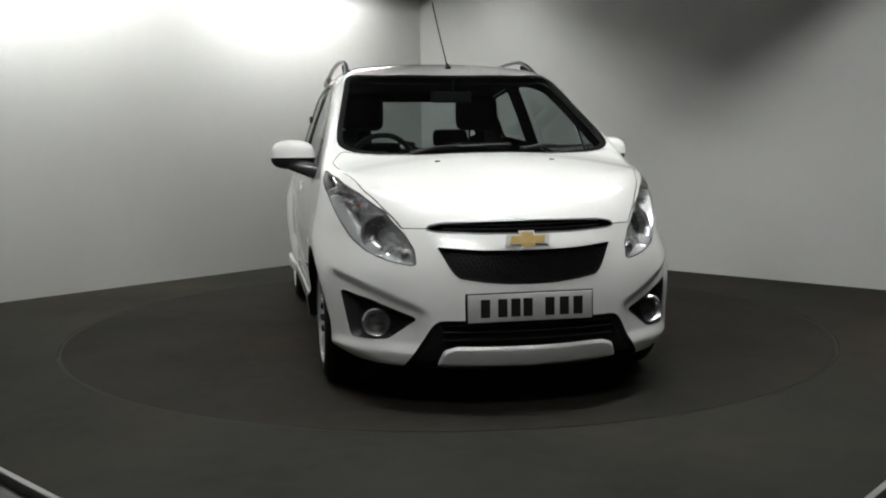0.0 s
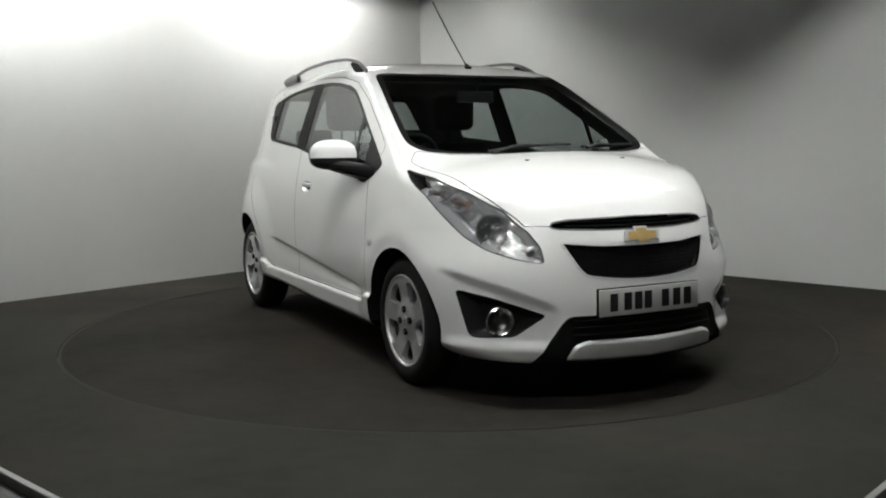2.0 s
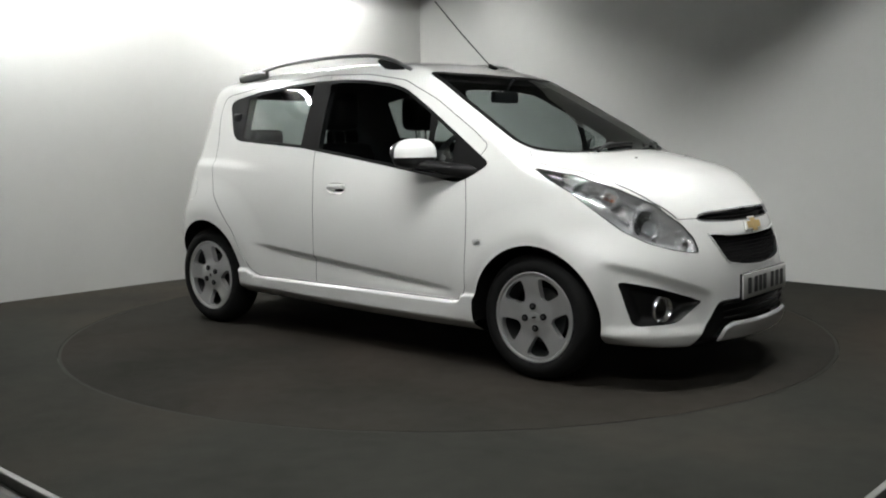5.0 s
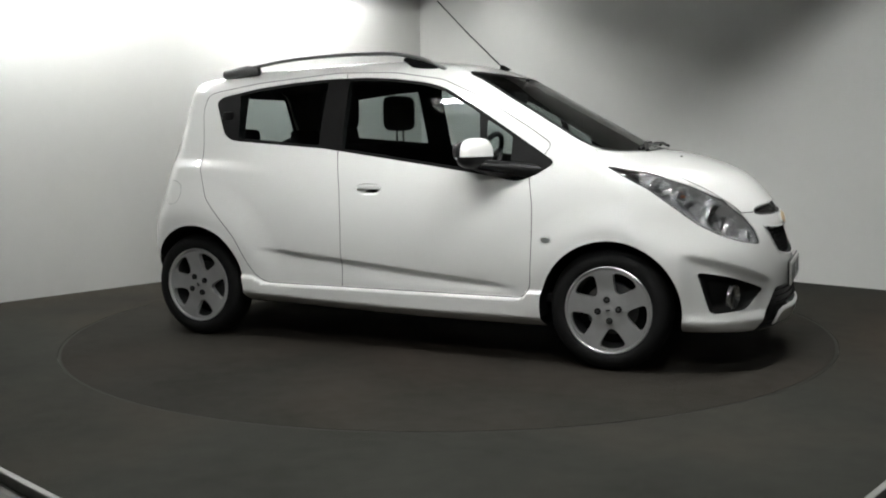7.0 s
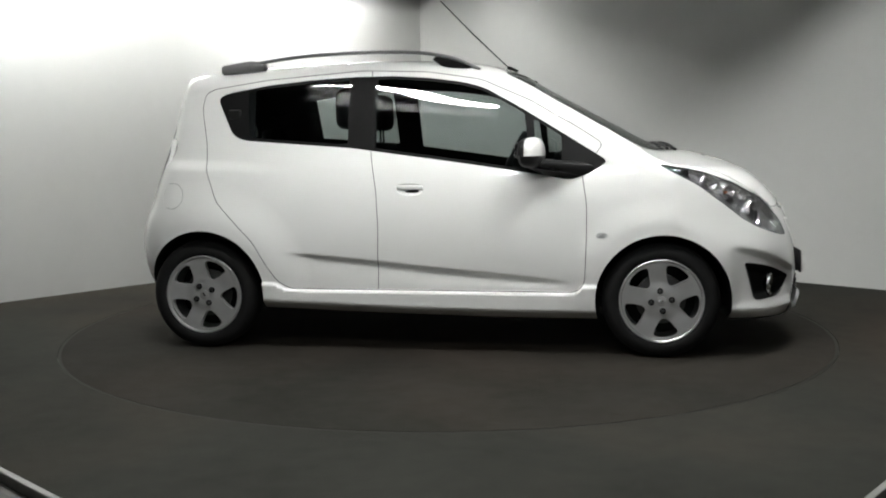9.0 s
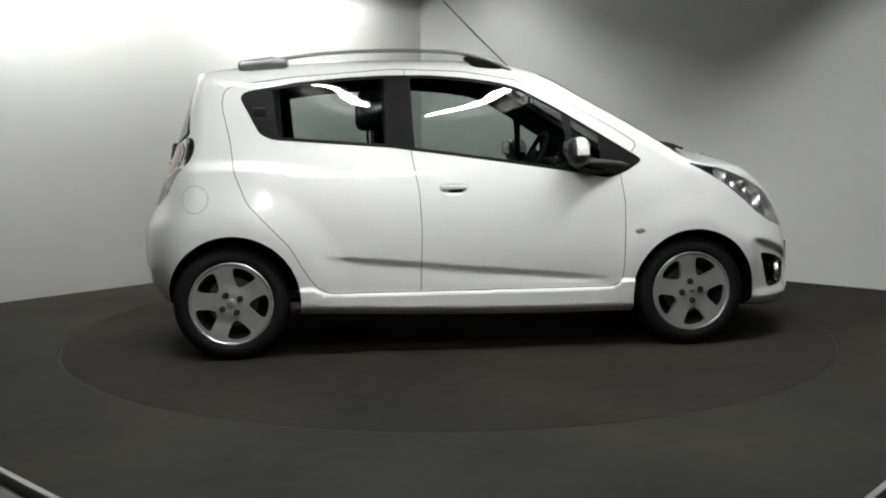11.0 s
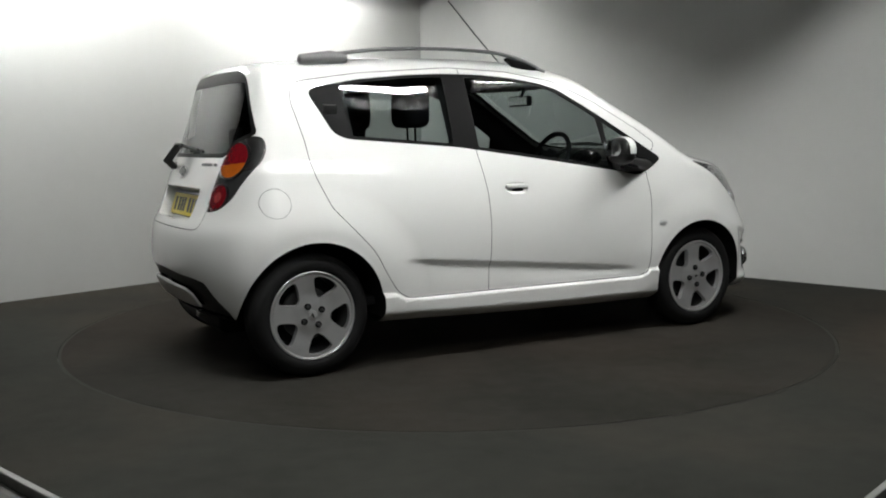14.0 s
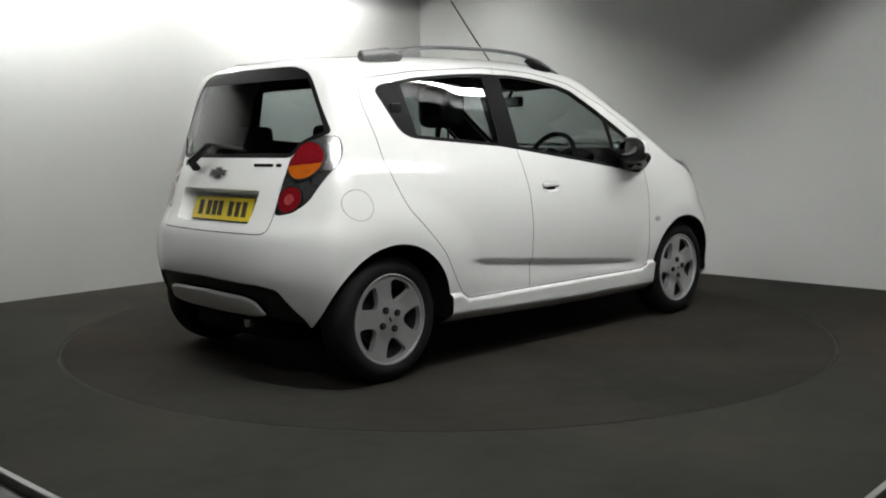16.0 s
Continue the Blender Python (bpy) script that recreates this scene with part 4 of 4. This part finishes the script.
def wipers():
    for (ax, ay), (bx, by) in (((1.235, -0.36), (1.19, 0.12)), ((1.235, 0.16), (1.10, 0.56))):
        w = new("wiper")
        w.parent = car
        line = [on_top(ax + (bx - ax) * t, ay + (by - ay) * t) + np.array([0, 0, 0.009]) for t in (0, 0.25, 0.5, 0.75, 1)]
        part("wiper_blade", sweep(bmesh.new(), line, 0.014, 0.016, 6), BLACK, w)
        mid = line[2] + np.array([0.0, 0, 0.008])
        root = on_top(1.275, ay) + np.array([0, 0, 0.014])
        part("wiper_arm", sweep(bmesh.new(), [root, (root + mid) / 2 + np.array([0, 0, 0.008]), mid], 0.022, 0.014, 6), BLACK, w)
    w = new("rear_wiper")
    w.parent = car
    a, b, c = on_tail(0.24, 0.965), on_tail(0.10, 1.075), on_tail(-0.14, 1.055)
    out = np.array([-1.0, 0, 0.1])
    part("wiper_arm", sweep(bmesh.new(), [a + out * 0.01, a + out * 0.05 + np.array([0, -0.02, 0.03]), b + out * 0.055, b + out * 0.05 + np.array([0, -0.03, 0.0])], 0.050, 0.034, 8, (1, 1, 0.9, 0.6)), BLACK, w)
    part("wiper_blade", sweep(bmesh.new(), [on_tail(0.16, 1.066) + out * 0.03, b + out * 0.03, c + out * 0.012], 0.016, 0.02, 6), BLACK, w)
    # washer jets on the bonnet
    for y in (-0.27, 0.25):
        q = on_top(1.425, y)
        bm = hull(bmesh.new(), [((1.425, y - 0.008, q[2] + 0.001), (0.005, 0.004, 0.003)), ((1.425, y + 0.008, q[2] + 0.001), (0.005, 0.004, 0.003))], 6)
        part("washer_jet", bm, SATINB, car, "small dark washer jet")


def emblem(name, centre, forward, w, h, frame_mat, fill):
    """A plain cross-shaped badge on a backing."""
    e = new(name)
    e.parent = car
    m = Matrix.Translation(centre) @ forward.to_track_quat("Z", "Y").to_matrix().to_4x4()
    for nm, k, z, mat in (("badge_frame", 1.0, 0.0, frame_mat), ("badge_fill", 0.78, 0.0025, fill)):
        bm = bmesh.new()
        W, H, t, u = w / 2 * k, h / 2 * k, w * 0.17 * k, h * 0.27 * k
        pts = [(-W, -u), (-t, -u), (-t * 0.9, -H), (t * 1.1, -H), (t, -u), (W * 0.9, -u), (W, u), (t, u), (t * 0.9, H), (-t * 1.1, H), (-t, u), (-W * 0.9, u)]
        f = bm.faces.new([bm.verts.new((x, y, z)) for x, y in pts])
        g = bmesh.ops.extrude_face_region(bm, geom=[f])
        for v in g["geom"]:
            if isinstance(v, bmesh.types.BMVert):
                v.co.z += 0.008
        bmesh.ops.recalc_face_normals(bm, faces=bm.faces)
        bmesh.ops.transform(bm, matrix=m, verts=bm.verts)
        part(nm, bm, mat, e, "", 30)


def plate(name, centre, forward, mat, bars):
    """A number plate with plain bars for its characters."""
    p = new(name)
    p.parent = car
    m = Matrix.Translation(centre) @ forward.to_track_quat("Z", "Y").to_matrix().to_4x4()
    bm = box(bmesh.new(), -0.255, 0.255, -0.055, 0.055, -0.004, 0.004, 0.003)
    bmesh.ops.transform(bm, matrix=m, verts=bm.verts)
    part("plate_board", bm, mat, p, "", 30)
    bm = box(bmesh.new(), -0.262, 0.262, -0.060, 0.060, -0.012, -0.0045, 0.003)
    bmesh.ops.transform(bm, matrix=m, verts=bm.verts)
    part("plate_holder", bm, BLACK, p, "", 30)
    for x in bars:
        bm = box(bmesh.new(), x - 0.019, x + 0.019, -0.036, 0.036, 0.0042, 0.0052)
        bmesh.ops.transform(bm, matrix=m, verts=bm.verts)
        part("plate_bar", bm, INK, p, "", 0)


def grille_mesh():
    """Honeycomb bars: zigzag rods over the sunk grille."""
    host = bpy.data.objects["grille"]
    poly = rounded(GRILLE, 0.02)
    bm = bmesh.new()
    pitch, row = 0.020, 0.0155
    for k in range(14):
        z0 = 0.500 + k * row
        pts, run = [], []
        for i in range(-40, 41):
            y, z = i * pitch / 2, z0 + (row * 0.42 if (i + k) % 2 else -row * 0.42) * 0.9
            ok = outline_distance(poly, np.array([[abs(y), z]]))[0] < -0.006
            if ok:
                q = on_nose(y, z)
                run.append((q[0] - 0.016, y, z))
            if (not ok or i == 40) and run:
                pts.append(run)
                run = []
        for run in pts:
            if len(run) > 1:
                sweep(bm, run, 0.007, 0.0045, 4)
    part("honeycomb", bm, SATINB, host, "satin black honeycomb rods", 0)["kind"] = "stuff"
    host = bpy.data.objects["upper_grille"]
    for z in (0.733, 0.748):
        line = [on_nose(y, z + 0.006 * (abs(y) / 0.35) ** 2) - np.array([0.012, 0, 0]) for y in np.linspace(-0.33, 0.33, 23)]
        part("grille_slat", sweep(bmesh.new(), line, 0.012, 0.004, 4), GLOSSB, host)
    host = bpy.data.objects["lower_intake"]
    for z in (0.305, 0.335, 0.362):
        line = [on_nose(y, z) - np.array([0.006, 0, 0]) for y in np.linspace(-0.35, 0.35, 23)]
        part("intake_slat", sweep(bmesh.new(), line, 0.014, 0.006, 4), SATINB, host)


def fittings():
    mirrors()
    roof_rails()
    aerial()
    wipers()
    grille_mesh()
    q = on_nose(0.0, 0.688)
    emblem("front_badge", (q[0] + 0.004, 0.0, 0.688), Vector((1, 0, 0.35)), 0.190, 0.078, SILVER, GOLD)
    q = on_tail(0.02, 0.948)
    emblem("rear_badge", (q[0] - 0.002, 0.02, 0.948), Vector((-1, 0, 0.3)), 0.15, 0.058, CHROME, SMOKE)
    x = on_nose(0.0, 0.43)[0]
    bars = (-0.185, -0.115, -0.062, 0.0 - 0.012, 0.078, 0.138, 0.195)
    plate("front_number_plate", (x + 0.010, -0.008, 0.432), Vector((1, 0, 0.02)), PLATEW, bars)
    x = on_tail(0.0, 0.795)[0]
    plate("rear_number_plate", (x + 0.050, 0.0, 0.780), Vector((-1, 0, 0.30)), PLATEY, bars)
    # small unreadable lettering on the tailgate, as bars
    gate = bpy.data.objects["tailgate"]
    for y0, y1 in ((-0.375, -0.245), (-0.425, -0.395), (0.27, 0.40)):
        line = [on_tail(y, 0.985) + np.array([-0.002, 0, 0]) for y in np.linspace(y0, y1, 5)]
        part("lettering_bar", sweep(bmesh.new(), line, 0.006, 0.016, 4), SMOKE, gate, "small chrome lettering as a bar")
    for s in (-1, 1):
        q = on_side(0.897, 0.616, s)
        bm = hull(bmesh.new(), [((0.897, q[1], 0.616), (0.030, 0.008, 0.018))], 8)
        rep = part("side_repeater", bm, CLEAR, car, "small clear side indicator")
        bm = hull(bmesh.new(), [((0.897, q[1], 0.616), (0.024, 0.005, 0.012))], 8)
        part("repeater_bulb", bm, SILVER, rep)
    # tail pipe and spare details under the rear
    bm = bmesh.new()
    sweep(bm, [(-1.3, -0.20, 0.235), (-1.45, -0.20, 0.255), (-1.575, -0.20, 0.262)], 0.055, 0.055, 16)
    part("tail_pipe", bm, CHROME, car, "bare steel tail pipe")
    bm = cushion(bmesh.new(), -1.52, -1.15, -0.42, 0.36, 0.17, 0.29, 0.05)
    part("silencer", bm, SATINB, car)


# ---- cabin ----
def seat(y, name="front_seat"):
    s = new(name)
    s.parent = car
    part("seat_cushion", cushion(bmesh.new(), -0.42, 0.14, y - 0.25, y + 0.25, 0.42, 0.58, 0.06), CLOTH, s)
    m = Matrix.Translation((-0.38, 0, 0.50)) @ Matrix.Rotation(radians(-9), 4, "Y")
    part("seat_back", cushion(bmesh.new(), -0.07, 0.07, y - 0.24, y + 0.24, 0.0, 0.585, 0.06, m), CLOTH, s)
    part("headrest", cushion(bmesh.new(), -0.53, -0.395, y - 0.13, y + 0.13, 1.155, 1.374, 0.062), CLOTH, s)
    for d in (-0.045, 0.045):
        part("headrest_post", sweep(bmesh.new(), [(-0.455, y + d, 1.06), (-0.46, y + d, 1.22)], 0.012, 0.012, 8), SMOKE, s)
    return s


def cabin():
    for y in (-0.365, 0.365):
        seat(y)
    b = new("rear_bench")
    b.parent = car
    part("bench_cushion", cushion(bmesh.new(), -1.02, -0.62, -0.58, 0.58, 0.42, 0.58, 0.06), CLOTH, b)
    m = Matrix.Translation((-1.02, 0, 0.52)) @ Matrix.Rotation(radians(-12), 4, "Y")
    part("bench_back", cushion(bmesh.new(), -0.06, 0.06, -0.58, 0.58, 0.0, 0.52, 0.05, m), CLOTH, b)
    for y in (-0.34, 0.34):
        part("headrest", cushion(bmesh.new(), -1.20, -1.10, y - 0.12, y + 0.12, 1.05, 1.17, 0.04), CLOTH, b)
    d = new("dashboard")
    d.parent = car
    bm = hull(bmesh.new(), [((0.95, -0.5, 0.86), (0.25, 0.14, 0.10)), ((0.95, 0.5, 0.86), (0.25, 0.14, 0.10)), ((0.75, 0.0, 0.80), (0.10, 0.52, 0.14))], 10)
    part("dash_top", bm, CABIN, d)
    bm = hull(bmesh.new(), [((0.70, -0.36, 0.98), (0.06, 0.12, 0.05))], 10)
    part("binnacle", bm, CABIN, d)
    w = new("steering_wheel")
    w.parent = car
    m = Matrix.Translation((0.42, -0.375, 0.970)) @ Matrix.Rotation(radians(-66), 4, "Y")
    ring = [m @ Vector((0.165 * math.cos(a), 0.165 * math.sin(a), 0)) for a in (i * math.tau / 40 for i in range(41))]
    part("wheel_rim", sweep(bmesh.new(), ring, 0.028, 0.028, 10), CABIN, w)
    part("wheel_hub", lathe([(0.07, -0.02), (0.065, 0.02), (0.0, 0.03)], 24, m), CABIN, w)
    for a in (0, 120, 240):
        q = Matrix.Rotation(radians(a + 180), 4, "Z")
        part("wheel_spoke", sweep(bmesh.new(), [m @ q @ Vector((0.05, 0, 0)), m @ q @ Vector((0.16, 0, 0))], 0.035, 0.015, 8), CABIN, w)
    r = new("rear_view_mirror")
    r.parent = car
    part("mirror_shell", cushion(bmesh.new(), 0.455, 0.49, -0.11, 0.11, 1.29, 1.352, 0.014), CABIN, r)
    part("mirror_face", box(bmesh.new(), 0.4525, 0.4545, -0.10, 0.10, 1.297, 1.346, 0.0), CHROME, r, "", 0)
    part("mirror_stalk", sweep(bmesh.new(), [(0.47, 0, 1.34), (0.53, 0, 1.42)], 0.02, 0.02, 8), CABIN, r)
    part("cabin_floor", box(bmesh.new(), -1.45, 1.15, -0.70, 0.70, 0.30, 0.34, 0.01), CABIN, car)
    part("parcel_shelf", box(bmesh.new(), -1.45, -1.12, -0.58, 0.58, 0.965, 0.985, 0.006), CABIN, car)
    part("firewall", box(bmesh.new(), 1.10, 1.14, -0.66, 0.66, 0.30, 0.90, 0.01), CABIN, car)


car_panels()
wheels()
fittings()
cabin()


def motions():
    turns = [(0.0, -78.1), (2.0, -62.6), (4.0, -47.2), (6.5, -27.95), (9.0, -8.7), (11.5, 10.3), (14.0, 29.2), (16.0, 44.4)]
    for ob, m in ((table, Matrix()), (car, Matrix.Translation((0.009, -0.068, 0.0)))):
        walk(ob, [(t, Matrix.Rotation(radians(a), 4, "Z") @ m) for t, a in turns])


motions()
